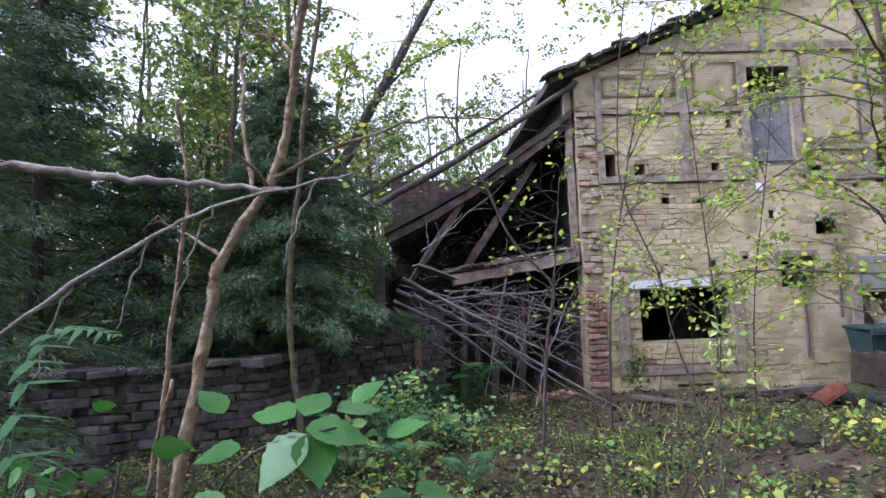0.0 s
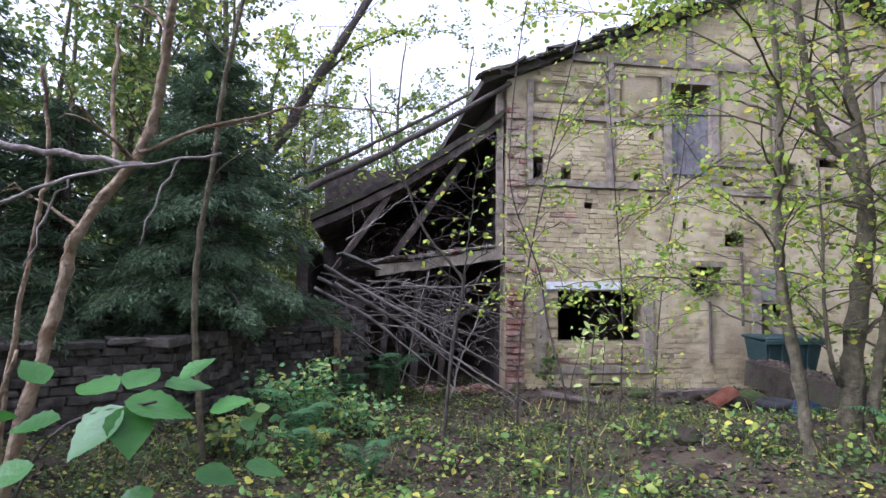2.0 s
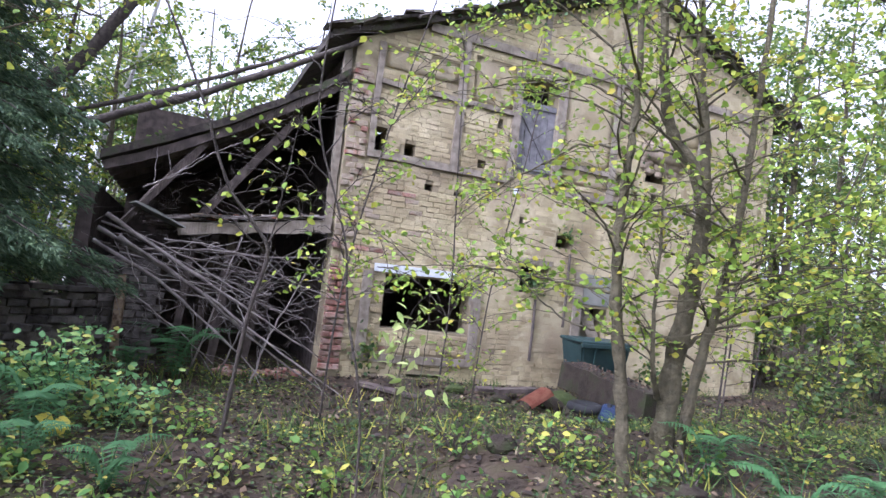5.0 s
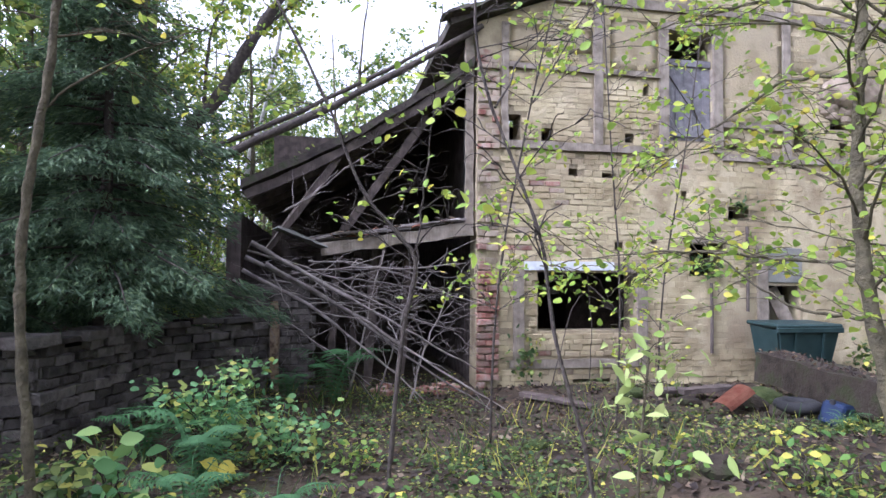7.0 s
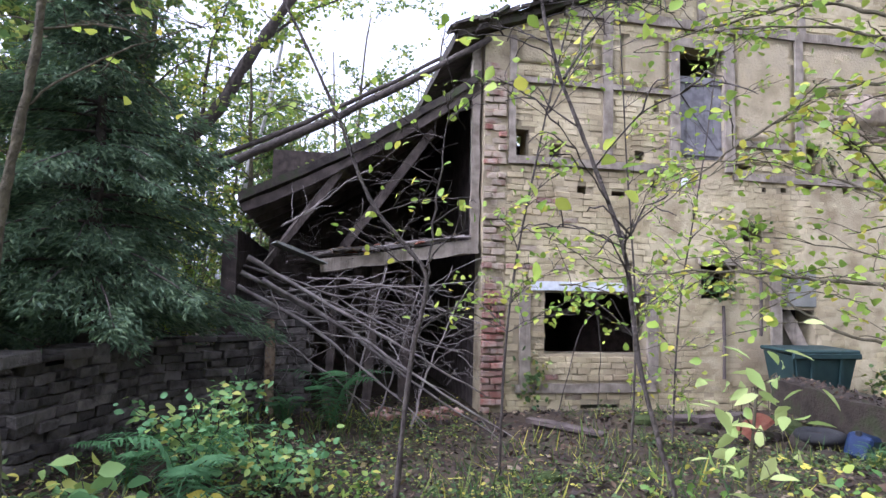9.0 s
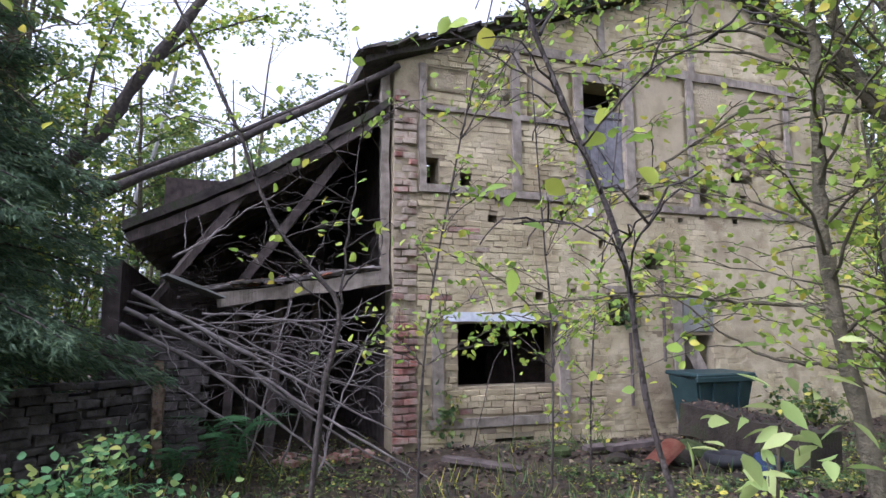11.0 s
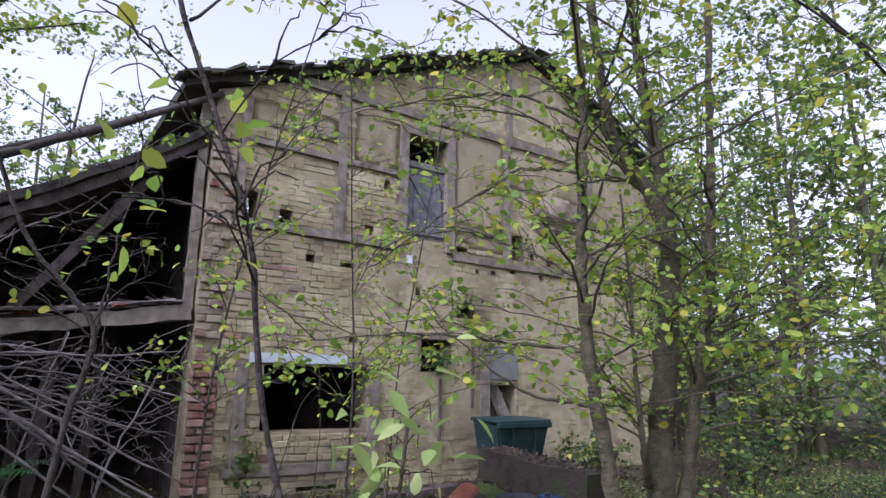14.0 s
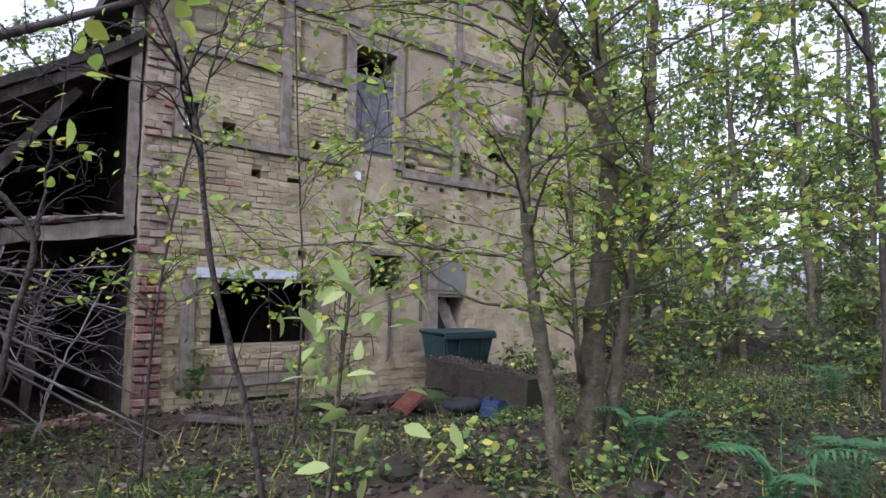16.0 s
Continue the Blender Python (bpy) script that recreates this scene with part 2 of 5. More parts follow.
def tube_arrays(paths, sides=7):
    """Verts and faces of many tapered round limbs; each path is a list of (point, radius)."""
    verts, faces = [], []
    for path in paths:
        pts = np.array([p for p, _ in path], float)
        rad = [r for _, r in path]
        tang = np.gradient(pts, axis=0)
        tang /= np.linalg.norm(tang, axis=1)[:, None] + 1e-9
        ref = np.array([0.3, 0.9, 0.1])
        base = len(verts)
        for p, t, r in zip(pts, tang, rad):
            u = np.cross(t, ref)
            u /= np.linalg.norm(u) + 1e-9
            w = np.cross(t, u)
            for k in range(sides):
                a = 2 * math.pi * k / sides
                verts.append(p + r * (math.cos(a) * u + math.sin(a) * w))
        for i in range(len(pts) - 1):
            for k in range(sides):
                a, b = base + i * sides + k, base + i * sides + (k + 1) % sides
                faces.append((a, b, b + sides, a + sides))
        faces.append(tuple(base + k for k in range(sides))[::-1])
        faces.append(tuple(base + (len(pts) - 1) * sides + k for k in range(sides)))
    return verts, faces


def smooth_path(pts, r0, r1, steps=8, wob=0.0, seed=0):
    """A limb through pts with wobble; radius tapers from r0 to r1."""
    r = random.Random(seed)
    pts = [Vector(p) for p in pts]
    out = []
    n = len(pts) - 1
    for i in range(n):
        p0, p1, p2, p3 = pts[max(i - 1, 0)], pts[i], pts[i + 1], pts[min(i + 2, n)]
        for k in range(steps):
            u = k / steps
            q = 0.5 * (2 * p1 + (p2 - p0) * u + (2 * p0 - 5 * p1 + 4 * p2 - p3) * u * u + (3 * p1 - p0 - 3 * p2 + p3) * u ** 3)
            out.append(q)
    out.append(pts[-1])
    m = len(out) - 1
    return [((p + Vector((r.uniform(-wob, wob), r.uniform(-wob, wob), r.uniform(-wob, wob)))) if 0 < i < m else p,
             (r0 + (r1 - r0) * i / m) * (1 + 0.12 * math.sin(i * 1.7 + seed))) for i, p in enumerate(out)]


LEAF_FINE = (np.array([(0, 0, 0), (.18, .25, .05), (.45, .35, .08), (.78, .2, .03), (1, 0, -.06), (.78, -.2, .03), (.45, -.35, .08), (.18, -.25, .05), (.45, 0, 0), (.78, 0, -.02)], float),
             [(0, 1, 8), (1, 2, 8), (2, 3, 9, 8), (3, 4, 9), (4, 5, 9), (5, 6, 8, 9), (6, 7, 8), (7, 0, 8)])
LEAF_SIMPLE = (np.array([(0, 0, 0), (.45, .36, .06), (1, 0, -.03), (.45, -.36, .06)], float), [(0, 1, 2), (0, 2, 3)])
NEEDLES = (np.array([(0, 0, 0), (.35, .085, 0), (1, 0, -.08), (.35, -.085, 0), (.35, 0, .085), (.35, 0, -.085)], float), [(0, 1, 2, 3), (0, 4, 2, 5)])


def leaf_mesh(name, pos, along, normal, size, template, mat, parent=None, label=""):
    """One mesh of many leaves: each at pos, pointing along, facing normal."""
    tv, tf = template
    pos, along, normal = (np.asarray(a, float) for a in (pos, along, normal))
    along = along / (np.linalg.norm(along, axis=1)[:, None] + 1e-9)
    side = np.cross(normal, along)
    side /= np.linalg.norm(side, axis=1)[:, None] + 1e-9
    nn = np.cross(along, side)
    size = np.asarray(size, float)
    v = pos[:, None, :] + size[:, None, None] * (tv[None, :, 0:1] * along[:, None, :] + tv[None, :, 1:2] * side[:, None, :] + tv[None, :, 2:3] * nn[:, None, :])
    n, k = len(pos), len(tv)
    me = bpy.data.meshes.new(name)
    loops = np.concatenate([np.array(f) for f in tf])
    total = np.array([len(f) for f in tf])
    me.vertices.add(n * k)
    me.vertices.foreach_set("co", v.reshape(-1).astype(np.float32))
    me.loops.add(n * len(loops))
    me.loops.foreach_set("vertex_index", (np.arange(n)[:, None] * k + loops[None]).reshape(-1).astype(np.int32))
    me.polygons.add(n * len(tf))
    starts = np.concatenate([[0], np.cumsum(total)[:-1]])
    me.polygons.foreach_set("loop_start", (np.arange(n)[:, None] * len(loops) + starts[None]).reshape(-1).astype(np.int32))
    me.update(calc_edges=True)
    me.validate()
    me.materials.append(mat)
    ob = new(name, me)
    if parent:
        ob.parent = parent
    if label:
        ob["label"] = label
    return ob


def random_dirs(n, up=0.0, flat=1.0):
    d = rng.normal(size=(n, 3))
    d[:, 2] = d[:, 2] * flat + up
    return d / np.linalg.norm(d, axis=1)[:, None]


# ---- ground ----
WALL_LINE = [(-3.05, 0.15), (-4.2, -0.9), (-4.75, -2.6), (-6.2, -3.3), (-9.5, -3.6)]


def behind_wall(x, y):
    """How far a place lies behind the low wall (above 0: on the raised side)."""
    best = -9.0
    for (ax, ay), (bx, by) in zip(WALL_LINE, WALL_LINE[1:]):
        dx, dy = bx - ax, by - ay
        u = ((x - ax) * dx + (y - ay) * dy) / (dx * dx + dy * dy)
        if -0.05 <= u <= 1.05:
            best = max(best, (-(x - ax) * dy + (y - ay) * dx) / math.hypot(dx, dy) * -1.0)
    return best


def ease(v, width):
    v = min(1.0, max(0.0, v / width))
    return v * v * (3 - 2 * v)


def ground_z(x, y):
    z = -0.06 + 0.07 * noise.noise((x * 0.35, y * 0.35, 3.1)) + 0.035 * noise.noise((x * 1.3, y * 1.3, 8.0))
    z += 0.05 * min(1.0, max(0.0, (-y - 3.0) / 5.0))
    z += 0.26 * ease(x + 0.2, 1.2) * ease(-2.9 - y, 1.8)
    b = behind_wall(x, y)
    if b > 0.12 and x < -3.0:
        z += 0.8 * min(1.0, (b - 0.12) / 0.25)
    if x > 8.5 and y > -3.5:
        z += min(0.5, (x - 8.5) * 0.06)
    if abs(x) > 14 or abs(y) > 14:
        z += 0.02 * (max(abs(x), abs(y)) - 14)
    return z


axis = sorted(set([round(-14 + 0.25 * i, 3) for i in range(113)] + [-400, -200, -100, -60, -40, -30, -24, -19, -16, 16, 19, 24, 30, 40, 60, 100, 200, 400]))
gv = [(x, y, ground_z(x, y)) for y in axis for x in axis]
na = len(axis)
gf = [(j * na + i, j * na + i + 1, (j + 1) * na + i + 1, (j + 1) * na + i) for j in range(na - 1) for i in range(na - 1)]
ground = tagged(mesh_object("ground", gv, gf, M_SOIL, smooth=True), "dark forest soil under fallen leaves and low weeds", "ground", kind="structure")

# ---- the gable wall of the house ----
APEX, EAVE_L, EAVE_R, WALL_R = (5.8, 7.7), (-0.45, 5.2), (9.95, 5.85), 9.4


def rake(x):
    """Height of the roof's underside over the gable at x."""
    if x < APEX[0]:
        return EAVE_L[1] + (APEX[1] - EAVE_L[1]) * (x - EAVE_L[0]) / (APEX[0] - EAVE_L[0])
    return EAVE_R[1] + (APEX[1] - EAVE_R[1]) * (EAVE_R[0] - x) / (EAVE_R[0] - APEX[0])


# openings: x0, x1, z0, z1
OPENINGS = [(0.94, 2.53, 0.76, 1.64), (3.44, 4.03, 1.60, 2.12), (4.80, 5.42, -0.12, 1.46), (3.08, 3.86, 3.74, 5.48),
            (0.46, 0.67, 3.6, 4.0), (0.99, 1.18, 3.62, 3.82), (1.43, 1.57, 3.09, 3.22), (1.97, 2.2, 3.1, 3.17), (2.18, 2.31, 1.99, 2.11),
            (2.78, 2.88, 2.1, 2.17), (3.3, 3.4, 2.8, 2.94), (4.12, 4.5, 2.5, 2.72), (5.33, 5.6, 3.64, 4.1), (6.2, 6.36, 3.6, 3.85), (5.78, 5.88, 3.68, 3.8),
            (2.66, 2.76, 4.42, 4.6), (4.1, 4.32, 3.62, 3.7), (2.62, 2.7, 3.2, 3.38), (4.5, 4.58, 3.3, 3.38), (4.85, 4.95, 3.3, 3.37),
            (5.3, 5.42, 3.36, 3.43), (6.0, 6.1, 3.34, 3.42), (1.5, 2.1, -0.02, 0.04), (2.35, 2.5, 3.66, 3.8), (7.0, 7.15, 3.5, 3.75), (6.02, 6.5, 4.06, 4.3)]


def blocked(x0, x1, z0, z1, boxes, gap=0.0):
    return any(x1 > a - gap and x0 < b + gap and z1 > c - gap and z0 < d + gap for a, b, c, d in boxes)


wall_gable = thing("wall_gable", "crumbling ochre limewashed brick gable wall with many holes", "wall", kind="structure")
xs = sorted(set([0.0, WALL_R, APEX[0]] + [v for o in OPENINGS for v in o[:2]] + [i * 0.5 for i in range(1, 19)]))
zs = sorted(set([-0.3, 5.2] + [v for o in OPENINGS for v in o[2:] if v < 5.2] + [0.6, 1.2, 2.4, 3.0, 4.3, 4.8]))
bm = bmesh.new()
for xa, xb in zip(xs, xs[1:]):
    for za, zb in zip(zs, zs[1:]):
        if not blocked(xa + 1e-3, xb - 1e-3, za + 1e-3, zb - 1e-3, OPENINGS):
            add_box(bm, xa, xb, 0.014, 0.42, za, zb)
    # the triangle of the gable
    hatch = xa >= 3.08 - 1e-3 and xb <= 3.86 + 1e-3
    za = 5.48 if hatch else 5.2
    vs = [bm.verts.new((x, y, z)) for y in (0.014, 0.42) for x, z in ((xa, za), (xb, za), (xb, rake(xb) - 0.02), (xa, rake(xa) - 0.02))]
    for f in ((0, 1, 2, 3), (7, 6, 5, 4), (0, 4, 5, 1), (1, 5, 6, 2), (2, 6, 7, 3), (3, 7, 4, 0)):
        bm.faces.new([vs[i] for i in f])
bmesh.ops.remove_doubles(bm, verts=bm.verts[:], dist=1e-4)
core = part("mortar_core", bm, M_MORTAR, wall_gable, "pale lime mortar core of the wall")

# timbers of the upper storey and round the openings: x0, x1, z0, z1, name
TIMBERS = [(0.36, 2.98, 3.49, 3.6, "rail"), (4.0, 9.3, 3.45, 3.56, "rail"), (0.36, 0.46, 3.6, 5.38, "stud"), (1.83, 1.97, 3.6, 5.8, "stud"),
           (5.12, 5.26, 3.56, 5.78, "stud"), (0.46, 1.83, 4.7, 4.78, "rail"), (1.97, 2.93, 4.7, 4.78, "rail"), (2.93, 3.08, 3.6, 5.6, "post"),
           (3.86, 4.02, 3.56, 5.6, "post"), (3.08, 3.86, 5.48, 5.62, "lintel"), (4.02, 5.12, 3.98, 4.08, "rail"), (1.2, 9.2, 5.78, 5.92, "tie_beam"),
           (0.56, 0.72, 0.34, 1.66, "post"), (2.53, 2.7, 0.34, 1.66, "post"), (0.5, 2.66, 0.22, 0.34, "sill_beam"), (2.14, 2.7, 1.66, 1.8, "lintel"),
           (4.62, 4.8, 0.0, 2.1, "jamb"), (3.4, 4.06, 2.12, 2.22, "lintel"), (7.3, 7.42, 3.56, 5.78, "stud"), (3.4, 3.52, 5.92, 6.75, "stud"), (5.2, 5.32, 5.92, 7.4, "stud")]
for i, (xa, xb, za, zb, nm) in enumerate(TIMBERS):
    mid = ((xa + xb) / 2, (za + zb) / 2)
    if xb - xa > zb - za:
        beam(nm, (xa, 0.035, mid[1]), (xb, 0.035, mid[1]), 0.15, zb - za, M_TIMBER, wall_gable, "grey weathered hewn timber", seed=i, wobble=0.008)
    else:
        bm = bmesh.new()
        n = max(2, int((zb - za) / 0.25))
        r = random.Random(i)
        ring = None
        for k in range(n + 1):
            z = za + (zb - za) * k / n
            dx = r.uniform(-0.008, 0.008)
            cur = [bm.verts.new((xa + dx, 0.1, z)), bm.verts.new((xb + dx, 0.1, z)), bm.verts.new((xb + dx, -0.035, z)), bm.verts.new((xa + dx, -0.035, z))]
            if ring:
                for q in range(4):
                    bm.faces.new([ring[q], ring[(q + 1) % 4], cur[(q + 1) % 4], cur[q]])
            else:
                bm.faces.new(cur[::-1])
            ring = cur
        bm.faces.new(ring)
        part(nm, bm, M_TIMBER, wall_gable, "grey weathered hewn timber")
TIMBER_BOXES = [t[:4] for t in TIMBERS]
beam("lintel_board", (0.72, -0.03, 1.73), (2.14, -0.03, 1.74), 0.03, 0.13, M_WHITEWOOD, wall_gable, "board with flaking white paint", seed=77, wobble=0.004)

# panels of plaster that still hold: x0, x1, z0, z1
PANELS = [(4.02, 5.12, 4.08, 5.78), (5.26, 7.3, 4.95, 5.78), (7.42, 9.25, 3.6, 5.78), (4.02, 5.12, 3.7, 3.98), (2.1, 2.9, 4.8, 5.6), (0.5, 1.8, 5.0, 5.36)]
PLASTER = []
for i, (xa, xb, za, zb) in enumerate(PANELS):
    bm = bmesh.new()
    nx, nz = int((xb - xa) / 0.12) + 1, int((zb - za) / 0.12) + 1
    grid = [[bm.verts.new((xa + (xb - xa) * a / nx + 0.03 * noise.noise((a, b, i)) * (0 < a < nx), 0.0 + 0.007 * noise.noise((a * 0.4, b * 0.4, i * 9.1)), za + (zb - za) * b / nz)) for a in range(nx + 1)] for b in range(nz + 1)]
    for b in range(nz):
        for a in range(nx):
            cx, cz = xa + (xb - xa) * (a + 0.5) / nx, za + (zb - za) * (b + 0.5) / nz
            if not blocked(cx - 0.05, cx + 0.05, cz - 0.05, cz + 0.05, OPENINGS):
                bm.faces.new([grid[b][a], grid[b][a + 1], grid[b + 1][a + 1], grid[b + 1][a]])
                PLASTER.append((cx - 0.05, cx + 0.05, cz - 0.05, cz + 0.05))
    bmesh.ops.solidify(bm, geom=bm.faces[:], thickness=-0.02)
    part("plaster_panel", bm, M_PLASTER, wall_gable, "smooth ochre plaster", smooth=True)
bm = bmesh.new()
add_box(bm, 4.82, 5.44, -0.012, 0.03, 1.5, 2.08, 0.02, 5)
part("cement_patch", soften(bm, 0.01), M_GREYPLASTER, wall_gable, "patch of grey cement over the doorway")

# eroded hollow in the upper wall
bm = bmesh.new()
for k in range(60):
    a, q = random.uniform(0, 6.28), math.sqrt(random.random())
    c = (6.4 + 0.62 * q * math.cos(a), 0.0, 4.58 + 0.36 * q * math.sin(a))
    bmesh.ops.create_icosphere(bm, subdivisions=1, radius=random.uniform(0.05, 0.12), matrix=Matrix.Translation(c) @ Matrix.Diagonal((1.2, 0.5, 0.8, 1)))
part("clay_rubble", bm, M_CLAY, wall_gable, "washed-out brown clay infill")
bm = bmesh.new()
bmesh.ops.create_icosphere(bm, subdivisions=4, radius=1.0)
for v in bm.verts:
    q = 1 + 0.3 * noise.noise(v.co * 1.7 + Vector((4.0, 0, 0))) + 0.1 * noise.noise(v.co * 5.0)
    v.co = Vector((6.45 + 0.56 * q * v.co.x, 0.03 + 0.2 * q * v.co.y, 4.7 + 0.34 * q * v.co.z))
part("clay_bulge", bm, M_CLAY, wall_gable, "bulging grey-brown clay infill with a washed-out edge", smooth=True)
HOLLOW = [(5.9, 6.95, 4.28, 4.88)]

# hatch leaf
hatch = thing("loading_hatch", "shut weathered grey boarded loading hatch with a diagonal brace", "hatch", (0, 0, 0))
for k in range(5):
    bm = bmesh.new()
    xa = 3.09 + 0.153 * k
    add_box(bm, xa + 0.004, xa + 0.149, 0.07, 0.10, 3.76, 5.03 + 0.03 * math.sin(k * 2.1), 0.004, k)
    part("board", soften(bm, 0.004), M_DOORWOOD, hatch)
beam("brace", (3.14, 0.055, 4.85), (3.8, 0.055, 3.95), 0.03, 0.1, M_DOORWOOD, hatch, seed=3, wobble=0.003)
beam("cross_board", (3.09, 0.055, 5.0), (3.85, 0.055, 5.0), 0.03, 0.1, M_DOORWOOD, hatch, seed=4, wobble=0.003)
beam("cross_board", (3.09, 0.055, 3.86), (3.85, 0.055, 3.86), 0.03, 0.1, M_DOORWOOD, hatch, seed=5, wobble=0.003)
# leaning board in the doorway
board = thing("leaning_board", "weathered grey board leaning inside the doorway", "board")
beam("plank", (5.0, 0.18, 1.42), (5.38, 0.0, 0.5), 0.02, 0.2, M_TIMBER, board, seed=8, wobble=0.004)
inner = thing("door_panel", "dull olive wooden door standing half open", "door")
bm = bmesh.new()
add_box(bm, 4.84, 5.36, 0.3, 0.34, -0.15, 1.3)
part("leaf", soften(bm, 0.005), M_OLIVE, inner)
paper = thing("paper_scrap", "scrap of white paper stuck on the wall", "paper")
bm = bmesh.new()
add_box(bm, 3.1, 3.2, -0.022, -0.016, 3.3, 3.42, 0.012, 4)
part("sheet", bm, M_PAPER, paper)
for k, (x, za, zb) in enumerate(((4.42, 1.05, 2.4), (3.78, 0.4, 1.5))):
    st = thing("downpipe_stump", "rusty thin pipe stump fixed to the wall", "pipe")
    v, f = tube_arrays([[((x, -0.04, za), 0.025), ((x + 0.01, -0.04, (za + zb) / 2), 0.026), ((x, -0.04, zb), 0.025)]], 8)
    mesh_object("pipe", v, f, M_TIMBER_DARK, st)

# ---- the rest of the house shell ----
def slab(name, x0, x1, y0, y1, z0, z1, mat, label, cat):
    bm = bmesh.new()
    add_box(bm, x0, x1, y0, y1, z0, z1)
    return tagged(part(name, bm, mat), label, cat, kind="structure")


# side walls, back wall and upper floor share the dark timber colour
slab("wall_west", 0.0, 0.38, 0.421, 7.6, -0.3, 5.3, M_TIMBER_DARK, "dark brick side wall of the old house", "wall")
slab("wall_east", WALL_R - 0.38, WALL_R, 0.421, 7.6, -0.3, 5.6, M_TIMBER_DARK, "dark brick side wall of the old house", "wall")
slab("wall_back", 0.381, WALL_R - 0.381, 7.2, 7.6, -0.3, 5.6, M_TIMBER_DARK, "dark brick back wall of the old house", "wall")
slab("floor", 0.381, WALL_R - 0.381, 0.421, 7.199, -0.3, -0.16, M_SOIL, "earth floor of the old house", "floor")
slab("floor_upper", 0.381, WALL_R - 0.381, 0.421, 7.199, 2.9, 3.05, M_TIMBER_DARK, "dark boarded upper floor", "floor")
roof = thing("roof", "sagging dark moss-grown gable roof with ragged edges", "roof", kind="structure")
for sgn, (ex, ez) in ((0, EAVE_L), (1, EAVE_R)):
    bm = bmesh.new()
    nx, ny = 14, 16
    g = []
    for lay in (0.02, 0.17):
        g.append([[bm.verts.new((ex + (APEX[0] - ex) * a / nx, -0.13 + 0.06 * noise.noise((a * 1.9, 0, sgn)) * (b == 0) + 8.1 * b / ny,
                                 ez + (APEX[1] - ez) * a / nx + lay + 0.05 * noise.noise((a * 0.8, b * 0.7, lay + sgn)))) for a in range(nx + 1)] for b in range(ny + 1)])
    for lay, flip in ((0, 1), (1, 0)):
        for b in range(ny):
            for a in range(nx):
                q = [g[lay][b][a], g[lay][b][a + 1], g[lay][b + 1][a + 1], g[lay][b + 1][a]]
                bm.faces.new(q[::-1] if flip else q)
    for a in range(nx):
        bm.faces.new([g[0][0][a], g[0][0][a + 1], g[1][0][a + 1], g[1][0][a]])
        bm.faces.new([g[0][ny][a], g[1][ny][a], g[1][ny][a + 1], g[0][ny][a + 1]])
    for b in range(ny):
        bm.faces.new([g[0][b][0], g[1][b][0], g[1][b + 1][0], g[0][b + 1][0]])
    part("slope", bm, M_ROOF, roof)
    # loose tiles and rubble along the verge
    for k in range(34):
        u = (k + random.uniform(-0.4, 0.4)) / 34
        x, z = ex + (APEX[0] - ex) * u, ez + (APEX[1] - ez) * u
        bm = bmesh.new()
        m = Matrix.Translation((x, -0.1 + random.uniform(-0.08, 0.05), z + random.uniform(0.12, 0.2))) @ Euler((random.uniform(-0.3, 0.3), math.atan2(ez - APEX[1], APEX[0] - ex) * (1 if ex < APEX[0] else 1) + random.uniform(-0.25, 0.25), random.uniform(-0.4, 0.4))).to_matrix().to_4x4()
        add_box(bm, -0.16, 0.16, -0.13, 0.13, -0.02, 0.02, 0.02, k, m)
        part("roof_tile", bm, M_ROOF, roof)

# ---- the collapsed lean-to beside the house ----
leanto = thing("lean_to", "half-collapsed dark lean-to shed with broken rafters", "shed")
EXT_A, EXT_B = (0.0, 4.72), (-3.35, 2.75)
bm = bmesh.new()
nx, ny = 12, 10
g = [[[bm.verts.new((EXT_A[0] + (EXT_B[0] - EXT_A[0]) * a / nx - (0.05 if a == 0 else 0), 0.02 + 0.07 * noise.noise((a * 2.3, 1, 1)) * (b == 0) + 6.0 * b / ny,
      EXT_A[1] + (EXT_B[1] - EXT_A[1]) * a / nx + lay - 0.12 * math.sin(math.pi * a / nx) + 0.04 * noise.noise((a * 1.1, b, 2)))) for a in range(nx + 1)] for b in range(ny + 1)] for lay in (0, 0.12)]
for b in range(ny):
    for a in range(nx):
        bm.faces.new([g[1][b][a], g[1][b + 1][a], g[1][b + 1][a + 1], g[1][b][a + 1]])
        bm.faces.new([g[0][b][a], g[0][b][a + 1], g[0][b + 1][a + 1], g[0][b + 1][a]])
for a in range(nx):
    bm.faces.new([g[0][0][a], g[1][0][a], g[1][0][a + 1], g[0][0][a + 1]])
for b in range(ny):
    bm.faces.new([g[0][b][nx], g[1][b][nx], g[1][b + 1][nx], g[0][b + 1][nx]])
part("shed_roof", bm, M_ROOF, leanto, "dark sagging mossy roof skin")
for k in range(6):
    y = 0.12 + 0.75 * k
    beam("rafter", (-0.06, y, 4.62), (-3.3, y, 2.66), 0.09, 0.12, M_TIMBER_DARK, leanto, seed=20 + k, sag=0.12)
beam("collar_beam", (-0.06, 0.12, 2.27), (-2.25, 0.12, 1.92), 0.16, 0.17, M_TIMBER, leanto, "grey split floor beam, sagging at its end", seed=31, wobble=0.02)
beam("post", (-0.085, 0.16, 2.3), (-0.1, 0.16, 5.2), 0.12, 0.1, M_TIMBER, leanto, "grey corner post", seed=32)
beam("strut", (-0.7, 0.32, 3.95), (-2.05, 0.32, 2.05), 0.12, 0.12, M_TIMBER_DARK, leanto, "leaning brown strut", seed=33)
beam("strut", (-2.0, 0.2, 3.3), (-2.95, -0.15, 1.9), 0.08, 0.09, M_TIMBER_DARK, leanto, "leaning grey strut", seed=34)
